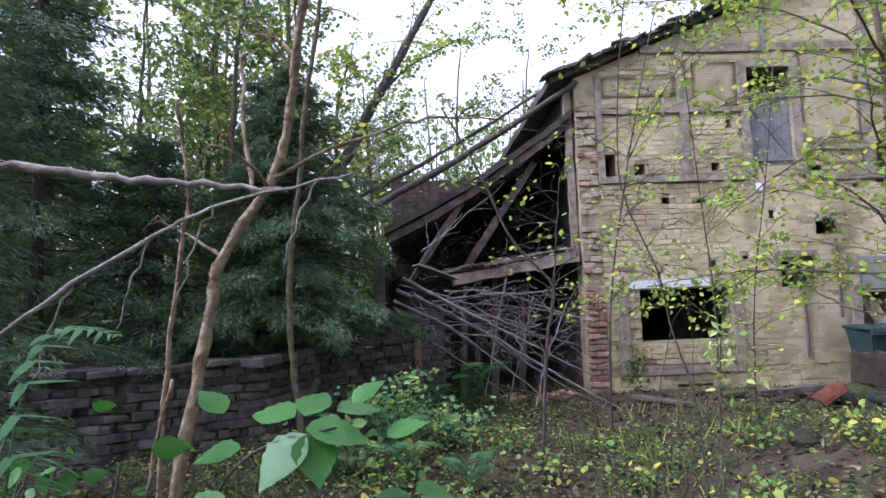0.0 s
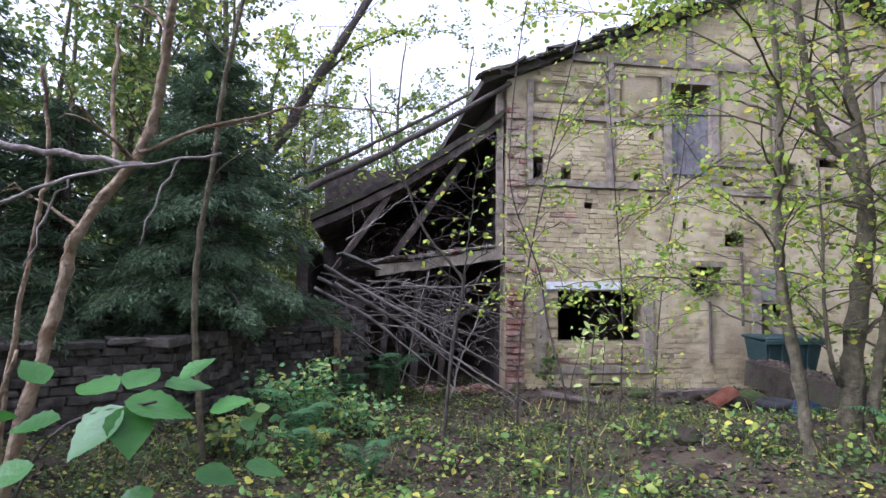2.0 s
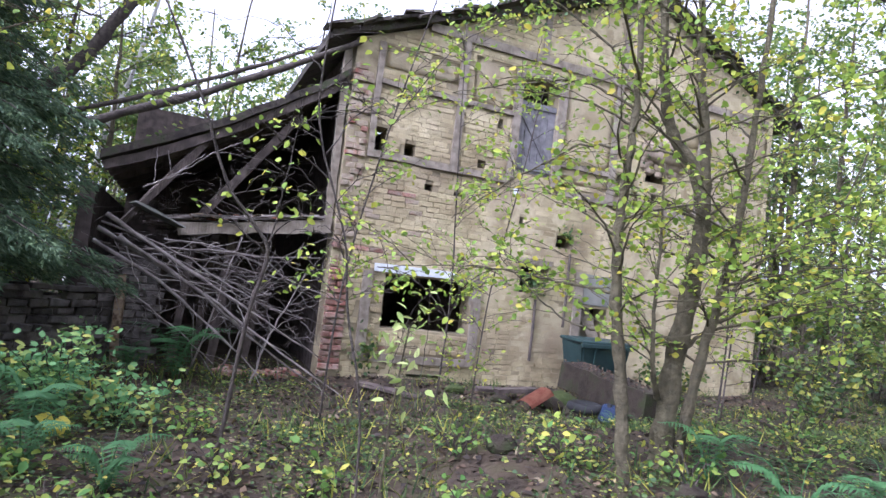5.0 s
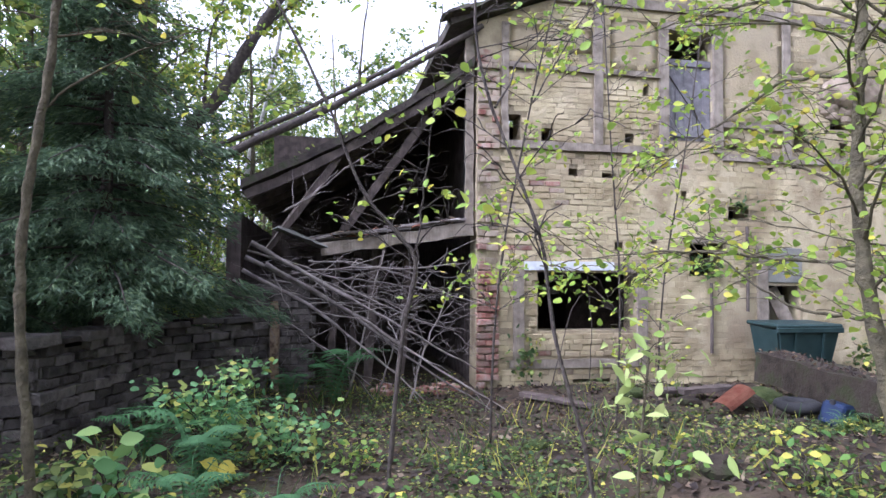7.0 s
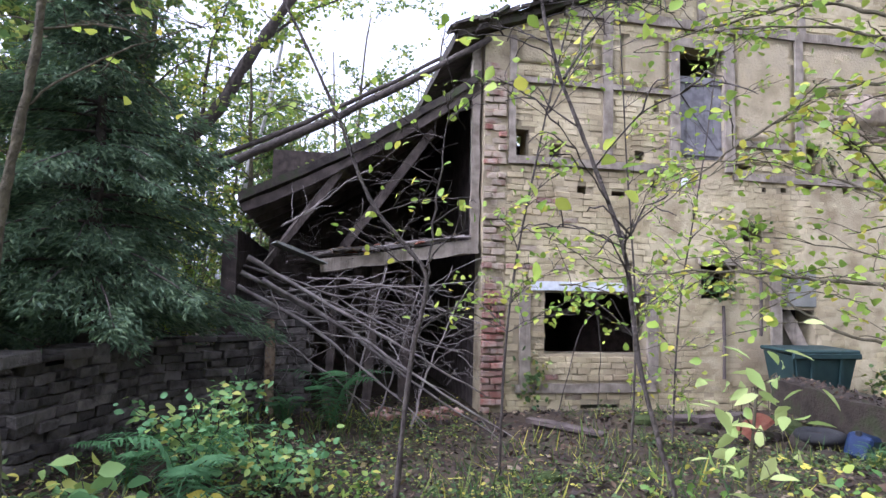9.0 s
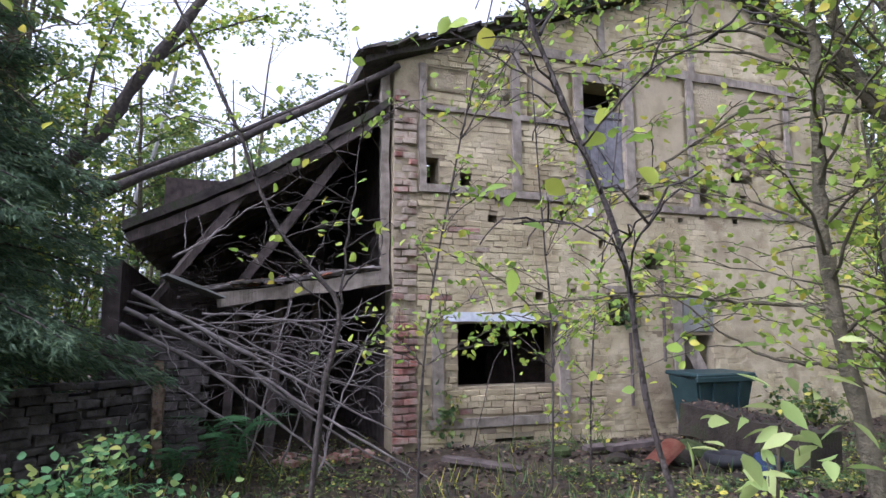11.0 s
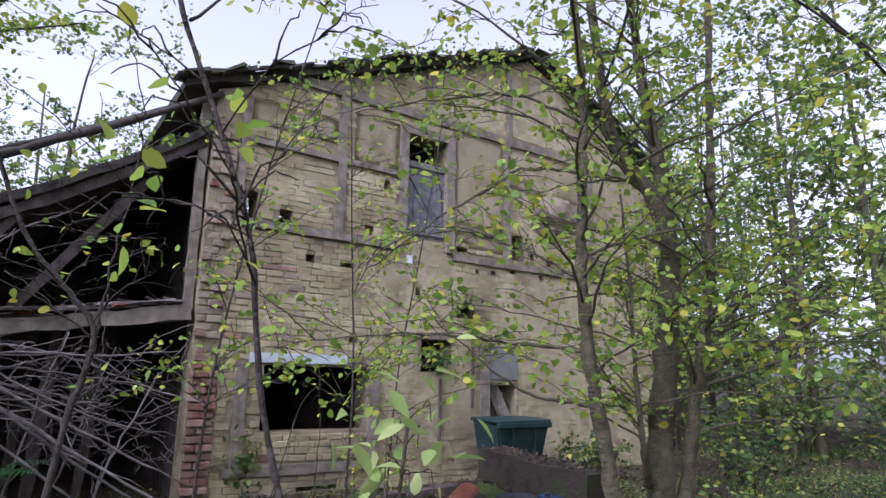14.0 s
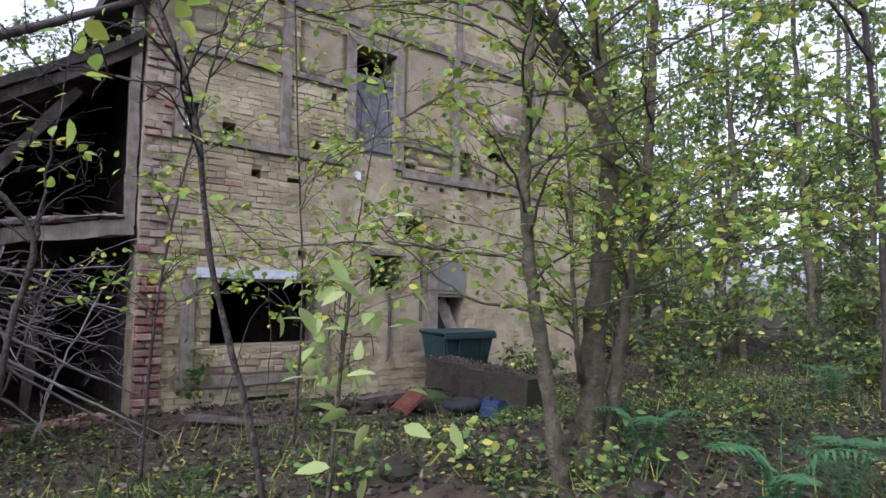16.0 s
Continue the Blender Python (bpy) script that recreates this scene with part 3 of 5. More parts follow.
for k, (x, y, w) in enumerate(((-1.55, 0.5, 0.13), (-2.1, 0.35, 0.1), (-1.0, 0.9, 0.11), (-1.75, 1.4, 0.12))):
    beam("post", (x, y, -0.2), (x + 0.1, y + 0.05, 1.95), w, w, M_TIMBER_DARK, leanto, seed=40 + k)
for k in range(16):
    y = 0.3 + 0.19 * k
    r = random.Random(k)
    beam("floorboard", (-0.1, y, 2.34 + r.uniform(-0.02, 0.02)), (-2.3 - r.uniform(0, 0.5), y + r.uniform(-0.06, 0.06), 2.0 + r.uniform(-0.05, 0.05)), 0.17, 0.03, M_TIMBER_DARK, leanto, seed=60 + k)
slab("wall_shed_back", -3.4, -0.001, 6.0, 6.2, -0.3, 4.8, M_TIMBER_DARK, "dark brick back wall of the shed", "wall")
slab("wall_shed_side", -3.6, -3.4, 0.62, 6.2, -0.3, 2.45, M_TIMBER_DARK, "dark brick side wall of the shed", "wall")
# broken boards lying on the beam
for k in range(9):
    r = random.Random(100 + k)
    b = thing("broken_board", "split grey board lying on the sagging beam", "board", group="broken boards on the beam")
    x = -0.4 - 0.24 * k
    z = 2.40 + 0.16 * x + 0.02 * (k % 3)
    beam("plank", (x + r.uniform(0.2, 0.5), 0.1 + r.uniform(-0.1, 0.12), z + 0.03 + r.uniform(0, 0.06)), (x - r.uniform(0.3, 0.5), 0.08 + r.uniform(-0.12, 0.12), z - 0.04), r.uniform(0.08, 0.15), 0.025, M_DEADWOOD, b, seed=200 + k)
grey = thing("roof_sheet", "dull grey sheet slipped from the shed roof", "sheet")
beam("sheet", (-2.2, -0.05, 1.95), (-2.85, -0.2, 2.2), 0.5, 0.03, M_GREYPLASTER, grey, seed=9, wobble=0.01)
# logs lying over the shed roof
for k, (a, b, w) in enumerate((((0.05, -0.05, 5.28), (-3.6, -0.1, 3.15), 0.068), ((-0.2, 1.9, 5.75), (-4.3, 2.0, 3.55), 0.05))):
    lg = thing("fallen_log", "dark bare trunk fallen across the shed roof", "log", group="fallen trunks on the shed")
    v, f = tube_arrays([smooth_path([a, Vector(a).lerp(Vector(b), 0.5) + Vector((0, 0, -0.08)), b], w * 0.6, w, 6, 0.015, k)], 9)
    mesh_object("log", v, f, M_BARK_DARK, lg, smooth=True)

debris = thing("bark_debris", "brown broken bark and roof scraps piled on the shed floor beam", "debris")
r = random.Random(91)
for k in range(46):
    u = r.random() ** 0.8
    x, z = -0.25 - 1.75 * u, 2.37 - 0.29 * u + r.uniform(0.0, 0.07)
    bm = bmesh.new()
    s = r.uniform(0.05, 0.13)
    add_box(bm, -s, s, -s * 0.5, s * 0.5, -0.008, 0.008, 0.012, k, Matrix.Translation((x, 0.13 + r.uniform(-0.1, 0.28), z)) @ Euler((r.uniform(-.5, .5), r.uniform(-.45, .45), r.uniform(0, 3))).to_matrix().to_4x4())
    part("scrap", bm, r.choice((M_BARK_BROWN, M_BARK_DARK, M_TERRACOTTA, M_TIMBER_DARK, M_BARK_BROWN)), debris)

# ---- brush heap leaning on the shed ----
STICKS = [((-3.05, -1.2, 1.95), (-0.2, -1.15, 0.35)), ((-3.15, -0.9, 1.78), (-0.1, -1.3, -0.1)), ((-2.9, -1.0, 1.7), (0.1, -1.5, -0.12)), ((-3.2, -0.7, 1.62), (-0.9, -1.2, 0.0)),
          ((-2.6, -0.6, 1.6), (-0.6, -0.8, 1.35)), ((-2.7, -0.8, 1.55), (-0.3, -0.6, 1.75)), ((-2.9, -0.5, 1.5), (-1.0, -0.9, 1.1)), ((-3.3, -0.8, 1.5), (-1.6, -1.0, 0.2)),
          ((-2.4, -0.4, 1.75), (-0.15, -0.5, 1.2)), ((-1.9, -0.4, -0.1), (-1.4, -0.5, 1.9)), ((-1.5, -0.6, -0.1), (-1.0, -0.5, 1.6)), ((-2.75, -0.3, 2.4), (-1.6, 0.0, 3.3)), ((-3.1, -1.1, 1.85), (-0.6, -1.3, 0.9)), ((-1.1, -0.9, -0.1), (-0.5, -0.7, 1.5))]
for k, (a, b) in enumerate(STICKS):
    st = thing("dead_branch", "bare grey dead branch leaning against the shed", "branch", group="dead branches by the shed")
    a, b = Vector(a), Vector(b)
    r = random.Random(300 + k)
    main = smooth_path([a, a.lerp(b, 0.35) + Vector((0, r.uniform(-.1, .1), r.uniform(-.1, .16))), a.lerp(b, 0.7) + Vector((0, r.uniform(-.08, .08), r.uniform(-.06, .1))), b], 0.03 if k < 4 else 0.015, 0.006, 5, 0.014, k)
    v, f = tube_arrays([main], 8)
    limb = mesh_object("limb", v, f, M_DEADWOOD, st, smooth=True)
    for q in range(7):
        p, rad = main[r.randrange(2, len(main) - 2)]
        d = (b - a).normalized() * r.uniform(0.15, 0.7) + Vector((r.uniform(-.35, .35), r.uniform(-.3, .3), r.uniform(-.35, .4)))
        v, f = tube_arrays([smooth_path([p, p + d * 0.5 + Vector((0, 0, r.uniform(-.05, .05))), p + d], rad * 0.55, 0.003, 4, 0.012, q)], 6)
        mesh_object("twig", v, f, M_DEADWOOD, limb, smooth=True)
tangle = []
r = random.Random(11)
for k in range(330):
    p = Vector((r.uniform(-3.1, -0.15), r.uniform(-0.9, 0.5), r.uniform(0.5, 1.8)))
    if k > 210:
        p = Vector((r.uniform(-2.9, -0.3), r.uniform(0.0, 0.9), 0))
        p.z = 2.1 + max(0.0, (p.x + 2.9)) * r.uniform(0.05, 0.75)
    d = Vector((r.uniform(-.6, .6), r.uniform(-.25, .25), r.uniform(-.35, .3)))
    tangle.append(smooth_path([p, p + d * 0.5 + Vector((r.uniform(-.08, .08), 0, r.uniform(-.08, .08))), p + d], r.uniform(0.003, 0.007), 0.0015, 4, 0.02, k))
# twigs under the roof get dark bark: the shed's inner shade put into colour
v, f = tube_arrays(tangle[211:], 5)
tagged(mesh_object("brushwood", v, f, M_BARK_DARK), "tangle of twigs under the shed roof, coloured dark for its shade", "brushwood", kind="stuff")
v, f = tube_arrays(tangle[:211], 5)
tagged(mesh_object("brushwood", v, f, M_DEADWOOD), "tangle of thin dead twigs heaped in the shed", "brushwood", kind="stuff")

# ---- low brick wall that holds up the bank ----
garden_wall = thing("wall_garden", "low crumbling grey brick retaining wall under dark spruces", "wall", kind="structure")
bank_bricks = []
for (ax, ay), (bx, by) in zip(WALL_LINE, WALL_LINE[1:]):
    a, b = Vector((ax, ay, 0)), Vector((bx, by, 0))
    d = (b - a).normalized()
    yaw = math.atan2(d.y, d.x)
    ln = (b - a).length
    m = Matrix.Translation(a) @ Matrix.Rotation(yaw, 4, "Z")
    bm = bmesh.new()
    add_box(bm, -0.05, ln + 0.05, -0.3, 0.09, -0.35, 0.86, turn=m)
    part("wall_core", bm, M_GREYBRICK, garden_wall)
    for row in range(11):
        z = -0.2 + 0.102 * row
        u = -0.02 - (row % 2) * 0.12
        while u < ln:
            w = random.choice((0.22, 0.24, 0.27))
            if random.random() > 0.07 + 0.1 * (row > 7):
                bank_bricks.append((m @ Vector((max(u, 0) + w / 2, 0.1 + random.uniform(-0.03, 0.045), z + 0.05 + random.uniform(-0.008, 0.008))), yaw, w))
            u += w + 0.012
    u = 0.0
    while u < ln:
        w = random.uniform(0.3, 0.5)
        bm = bmesh.new()
        add_box(bm, 0, w - 0.02, -0.25, 0.2 + random.uniform(-0.04, 0.04), 0.92 + random.uniform(-0.02, 0.02), 0.99 + random.uniform(-0.02, 0.03), 0.02, int(u * 100), m @ Matrix.Translation((u, 0, 0)))
        part("coping_stone", soften(bm, 0.012), M_GREYBRICK, garden_wall)
        u += w


def brick_mesh(name, w, h, d, mat, seed):
    bm = bmesh.new()
    add_box(bm, -w / 2, w / 2, -d / 2, d / 2, -h / 2, h / 2, 0.007 if mat is not M_GREYBRICK else 0.016, seed)
    soften(bm, 0.008)
    me = bpy.data.meshes.new(name)
    bm.to_mesh(me)
    bm.free()
    me.materials.append(mat)
    return me


GREY_SHAPES = [brick_mesh("grey_brick", 0.235, 0.09, 0.1, M_GREYBRICK, k) for k in range(6)]


def lay(name, me, parent, at, yaw=0.0, pitch=0.0, roll=0.0):
    ob = new(name, me)
    ob.parent = parent
    ob.matrix_basis = Matrix.Translation(at) @ Euler((pitch, roll, yaw)).to_matrix().to_4x4()
    return ob


bank_bricks.sort(key=lambda b: -b[0].x)
for k, (p, yaw, w) in enumerate(bank_bricks[:290]):
    lay("brick", GREY_SHAPES[k % 6], garden_wall, p, yaw + random.uniform(-0.12, 0.12), 0, random.uniform(-0.06, 0.06))
bm = bmesh.new()
for k, (p, yaw, w) in enumerate(bank_bricks[290:]):
    add_box(bm, -w / 2, w / 2, -0.05, 0.05, -0.045, 0.045, 0.008, k, Matrix.Translation(p) @ Matrix.Rotation(yaw, 4, "Z"))
tagged(part("far_bricks", bm, M_GREYBRICK_FAR, garden_wall), kind="stuff")
# brick pier at the shed corner
pier = thing("brick_pier", "broken grey brick pier at the corner of the shed", "pier")
bm = bmesh.new()
add_box(bm, -3.38, -2.4, 0.28, 0.6, -0.3, 1.42)
part("pier_core", bm, M_GREYBRICK, pier)
for row in range(16):
    for k in range(4):
        if row > 13 and random.random() < 0.4:
            continue
        lay("brick", GREY_SHAPES[(row + k) % 6], pier, (-3.26 + 0.246 * k + 0.1 * (row % 2), 0.27 + random.uniform(-0.02, 0.01), -0.16 + 0.1 * row), random.uniform(-0.05, 0.05))
post = thing("wooden_post", "short pale rotten wooden post in front of the pier", "post")
beam("shaft", (-2.82, -0.06, -0.2), (-2.86, -0.02, 1.2), 0.11, 0.11, M_BARK_BROWN, post, seed=51)

# ---- bin and rubbish in front of the house ----
bin_ = thing("waste_bin", "dirty dark green plastic waste container by the doorway", "bin", (0, 0, 0))
bm = bmesh.new()
x0, x1, y0, y1 = 4.33, 5.4, -0.82, -0.16
low = [(x0 + .12, y0 + .1, 0.12), (x1 - .12, y0 + .1, 0.12), (x1 - .12, y1 - .05, 0.12), (x0 + .12, y1 - .05, 0.12)]
top = [(x0, y0, 0.84), (x1, y0, 0.84), (x1, y1, 0.9), (x0, y1, 0.9)]
lo, hi = [bm.verts.new(p) for p in low], [bm.verts.new(p) for p in top]
bm.faces.new(lo[::-1])
for k in range(4):
    bm.faces.new([lo[k], lo[(k + 1) % 4], hi[(k + 1) % 4], hi[k]])
bm.faces.new(hi)
bmesh.ops.bevel(bm, geom=bm.edges[:], offset=0.03, segments=2, affect="EDGES")
part("body", bm, M_BIN, bin_)
bm = bmesh.new()
add_box(bm, x0 - 0.03, x1 + 0.03, y0 - 0.03, y0 + 0.02, 0.78, 0.86)
part("rim", soften(bm, 0.012), M_BIN, bin_)
bm = bmesh.new()
add_box(bm, x0 - 0.02, x1 + 0.02, y0 - 0.02, y1 + 0.03, 0.0, 0.06, turn=Matrix.Translation((0, 0, 0.87)) @ Matrix.Rotation(0.03, 4, "X"))
part("lid", soften(bm, 0.02), M_BIN, bin_)
for k, x in enumerate((x0 + 0.2, x1 - 0.2)):
    for y in (y0 + 0.18, y1 - 0.15):
        bm = bmesh.new()
        bmesh.ops.create_cone(bm, cap_ends=True, segments=16, radius1=0.09, radius2=0.09, depth=0.05, matrix=Matrix.Translation((x, y, 0.04)) @ Matrix.Rotation(math.pi / 2, 4, "Y"))
        part("wheel", soften(bm, 0.008), M_RUBBER, bin_, "black rubber wheel")
for x in (x0 + 0.3, x1 - 0.3):
    beam("rib", (x, y0 + 0.045, 0.2), (x, y0 - 0.005, 0.78), 0.05, 0.03, M_BIN, bin_, seed=2, wobble=0.0)

trough = thing("concrete_trough", "long dirty brown concrete trough tilted on rubble", "trough")
beam("block", (3.95, -1.1, 0.36), (3.95, -3.1, 0.24), 0.46, 0.4, M_CONCRETE, trough, seed=12, wobble=0.02)
moss_pos = np.array([(3.95 + random.uniform(-.2, .2), -1.15 - 1.9 * u, 0.575 - 0.12 * u) for u in rng.random(260)])
leaf_mesh("moss_tuft", moss_pos, random_dirs(260, 0.2), random_dirs(260, 1.5), rng.uniform(0.03, 0.07, 260), LEAF_SIMPLE, M_LITTER, trough, "fallen leaves on top")["kind"] = "stuff"
for k, (x, y, s) in enumerate(((3.15, -1.7, .22), (3.5, -1.5, .25), (3.0, -2.9, .14), (3.35, -2.2, .2), (3.75, -2.6, .13), (2.45, -1.5, .12), (2.2, -2.4, .1), (5.2, -4.6, .2), (5.9, -4.9, .16), (4.4, -5.6, .12), (1.9, -1.0, .13), (6.6, -3.0, .2), (0.6, -4.8, .13), (-0.2, -3.2, .1), (1.4, -6.2, .12), (3.9, -6.4, .16))):
    st = thing("stone", "mossy rubble stone half sunk in leaf litter", "stone", group="rubble stones")
    bm = bmesh.new()
    bmesh.ops.create_icosphere(bm, subdivisions=2, radius=s)
    for v in bm.verts:
        v.co *= 1 + 0.35 * noise.noise(v.co * (2.2 / s) * 0.4 + Vector((k * 3.1, 0, 0)))
        v.co = Vector((v.co.x * 1.25 + x, v.co.y + y, v.co.z * 0.7 + ground_z(x, y) + s * 0.25))
    part("rock", bm, M_MOSS if k % 3 == 1 else M_CONCRETE, st, smooth=False)
tile = thing("ridge_tile", "broken red terracotta ridge tile lying among leaves", "tile")
bm = bmesh.new()
prof = [(math.cos(math.radians(a)), math.sin(math.radians(a))) for a in range(20, 161, 20)]
m = Matrix.Translation((2.72, -2.0, 0.06)) @ Euler((0.1, -0.28, 0.45)).to_matrix().to_4x4()
rows_ = [[bm.verts.new(m @ Vector((u, 0.15 * c * (1 + 0.1 * u), 0.12 * s))) for c, s in prof] for u in (-0.28, 0, 0.3)]
for p, q in zip(rows_, rows_[1:]):
    for k in range(len(prof) - 1):
        bm.faces.new([p[k], p[k + 1], q[k + 1], q[k]])
bmesh.ops.solidify(bm, geom=bm.faces[:], thickness=0.025)
part("shell", bm, M_TERRACOTTA, tile)
tyre = thing("old_tyre", "old black tyre lying under the trough", "tyre")
bm = bmesh.new()
seg, ring = 24, 8
vs = [[bm.verts.new(((0.2 + 0.07 * math.cos(b)) * math.cos(a) + 3.38, (0.2 + 0.07 * math.cos(b)) * math.sin(a) - 2.3, 0.07 + 0.07 * math.sin(b))) for b in [2 * math.pi * q / ring for q in range(ring)]] for a in [2 * math.pi * k / seg for k in range(seg)]]
for k in range(seg):
    for q in range(ring):
        bm.faces.new([vs[k][q], vs[(k + 1) % seg][q], vs[(k + 1) % seg][(q + 1) % ring], vs[k][(q + 1) % ring]])
part("tread", bm, M_RUBBER, tyre, smooth=True)
crate = thing("blue_canister", "blue plastic canister lying in the rubbish", "canister")
bm = bmesh.new()
add_box(bm, -0.16, 0.16, -0.12, 0.12, -0.13, 0.13, 0.01, 3, Matrix.Translation((3.5, -2.75, 0.06)) @ Euler((0.2, 0.15, 0.5)).to_matrix().to_4x4())
part("can", soften(bm, 0.03), M_BLUE, crate)
bm = bmesh.new()
bmesh.ops.create_cone(bm, cap_ends=True, segments=12, radius1=0.035, radius2=0.03, depth=0.05, matrix=Matrix.Translation((3.4, -2.8, 0.21)))
part("cap", bm, M_RUBBER, crate, "black screw cap")
for k, (a, b) in enumerate((((2.3, -1.0, 0.03), (3.3, -1.15, 0.08)), ((2.5, -1.25, 0.06), (3.2, -1.3, 0.12)), ((0.4, -0.9, 0.02), (1.1, -1.6, -0.02)))):
    pl = thing("rotten_plank", "dark rotten plank lying before the wall", "plank", group="rotten planks")
    beam("plank", a, b, 0.16, 0.05, M_TIMBER_DARK, pl, seed=90 + k)
RED_SHAPES = [brick_mesh("red_brick", 0.2, 0.075, 0.16, M_RED, 40 + k) for k in range(6)]
RED_SHORT = [brick_mesh("red_half_brick", 0.115, 0.075, 0.16, M_RED, 50 + k) for k in range(6)]
for k in range(14):
    b = thing("loose_brick", "loose broken red brick on the shed floor", "brick", group="loose red bricks")
    x, y = random.uniform(-1.5, -0.2), random.uniform(-0.5, 0.3)
    lay("brick", RED_SHORT[k % 6], b, (x, y, ground_z(x, y) + 0.03), random.uniform(0, 3), random.uniform(-0.2, 0.2), random.uniform(-0.3, 0.3))

# ---- trees ----
def twig_set(paths, leaves, p, d, length, rad, r, n_leaf, sub=3, droop=0.1):
    """One branch with side twigs; notes where leaves sit."""
    d = d.normalized()
    bend = Vector((r.uniform(-.25, .25), r.uniform(-.25, .25), r.uniform(-.05, .25)))
    q = p + d * length * 0.5 + bend * length * 0.3
    e = p + d * length + Vector((0, 0, -droop * length)) + bend * 0.2 * length
    main = smooth_path([p, q, e], rad, max(min(0.0025, rad * 0.6), rad * 0.2), 5, 0.012 * length, r.randrange(999))
    paths.append(main)
    spots = [main]
    for _ in range(sub):
        s, sr = main[r.randrange(2, len(main) - 1)]
        sd = (d + Vector((r.uniform(-.9, .9), r.uniform(-.9, .9), r.uniform(-.3, .6)))).normalized()
        tw = smooth_path([s, s + sd * length * 0.25, s + sd * length * r.uniform(0.35, 0.55) - Vector((0, 0, 0.04))], max(min(0.003, rad), sr * 0.5), min(0.002, rad * 0.5), 3, 0.01 * min(1.0, length * 2), r.randrange(999))
        paths.append(tw)
        spots.append(tw)
    for _ in range(n_leaf):
        path = r.choice(spots)
        i = r.randrange(len(path) // 3, len(path))
        leaves.append((path[i][0] + Vector((r.gauss(0, .06), r.gauss(0, .06), r.gauss(0, .05))), Vector((r.gauss(0, 1), r.gauss(0, 1), r.gauss(-.3, .5)))))


def finish_tree(ob, paths, leaves, bark, leafmat, size, template, sides=6, trunk="trunk", crown="crown", lab=""):
    v, f = tube_arrays(paths, sides)
    wood = mesh_object(trunk, v, f, bark, ob, smooth=True)
    if trunk == "stem":
        tagged(wood, kind="stuff")
    if leaves:
        n = len(leaves)
        nr = random_dirs(n, 1.3)
        leaf_mesh(crown, [l[0] for l in leaves], [l[1] for l in leaves], nr, rng.uniform(0.6, 1.15, n) * size, template, leafmat, ob, lab)


def sapling(name, label, stems, branches, bark, seed, n_leaf=10, size=0.085, extra=10, length=(0.5, 1.1), fr=(0.3, 1.0), mat=None, cat="tree", sub=3, shape=None, twig=0.004):
    """A small tree: stems (points, r0, r1), named long branches (points, r), and random side twigs."""
    r = random.Random(seed)
    ob = thing(name, label, cat)
    paths, leaves = [], []
    for k, (pts, r0, r1) in enumerate(stems):
        main = smooth_path(pts, r0, r1, 7, 0.008 * min(1.0, r0 / 0.045), seed + k)
        paths.append(main)
        for _ in range(extra):
            i = r.randrange(int(len(main) * fr[0]), max(int(len(main) * fr[0]) + 1, int(len(main) * fr[1])))
            p, rad = main[i]
            a = r.uniform(0, 6.28)
            twig_set(paths, leaves, p, Vector((math.cos(a), math.sin(a), r.uniform(0.1, 0.9))), r.uniform(*length), max(twig, min(0.013, rad * 0.4)), r, n_leaf, sub)
    for k, (pts, rad) in enumerate(branches):
        main = smooth_path(pts, rad, rad * 0.25, 7, 0.012, seed + 50 + k)
        paths.append(main)
        ln = sum((main[i + 1][0] - main[i][0]).length for i in range(len(main) - 1))
        for _ in range(int(ln * 7)):
            i = r.randrange(len(main) // 4, len(main))
            p, q = main[i]
            a = r.uniform(0, 6.28)
            twig_set(paths, leaves, p, Vector((math.cos(a), math.sin(a), r.uniform(-0.3, 0.6))), r.uniform(0.25, 0.85) * (1.0 if twig > 0.003 else 0.35), twig, r, max(3, int(n_leaf * 0.7)), 2)
    finish_tree(ob, paths, leaves, bark, mat or M_LEAF, size, shape or LEAF_FINE)
    return ob


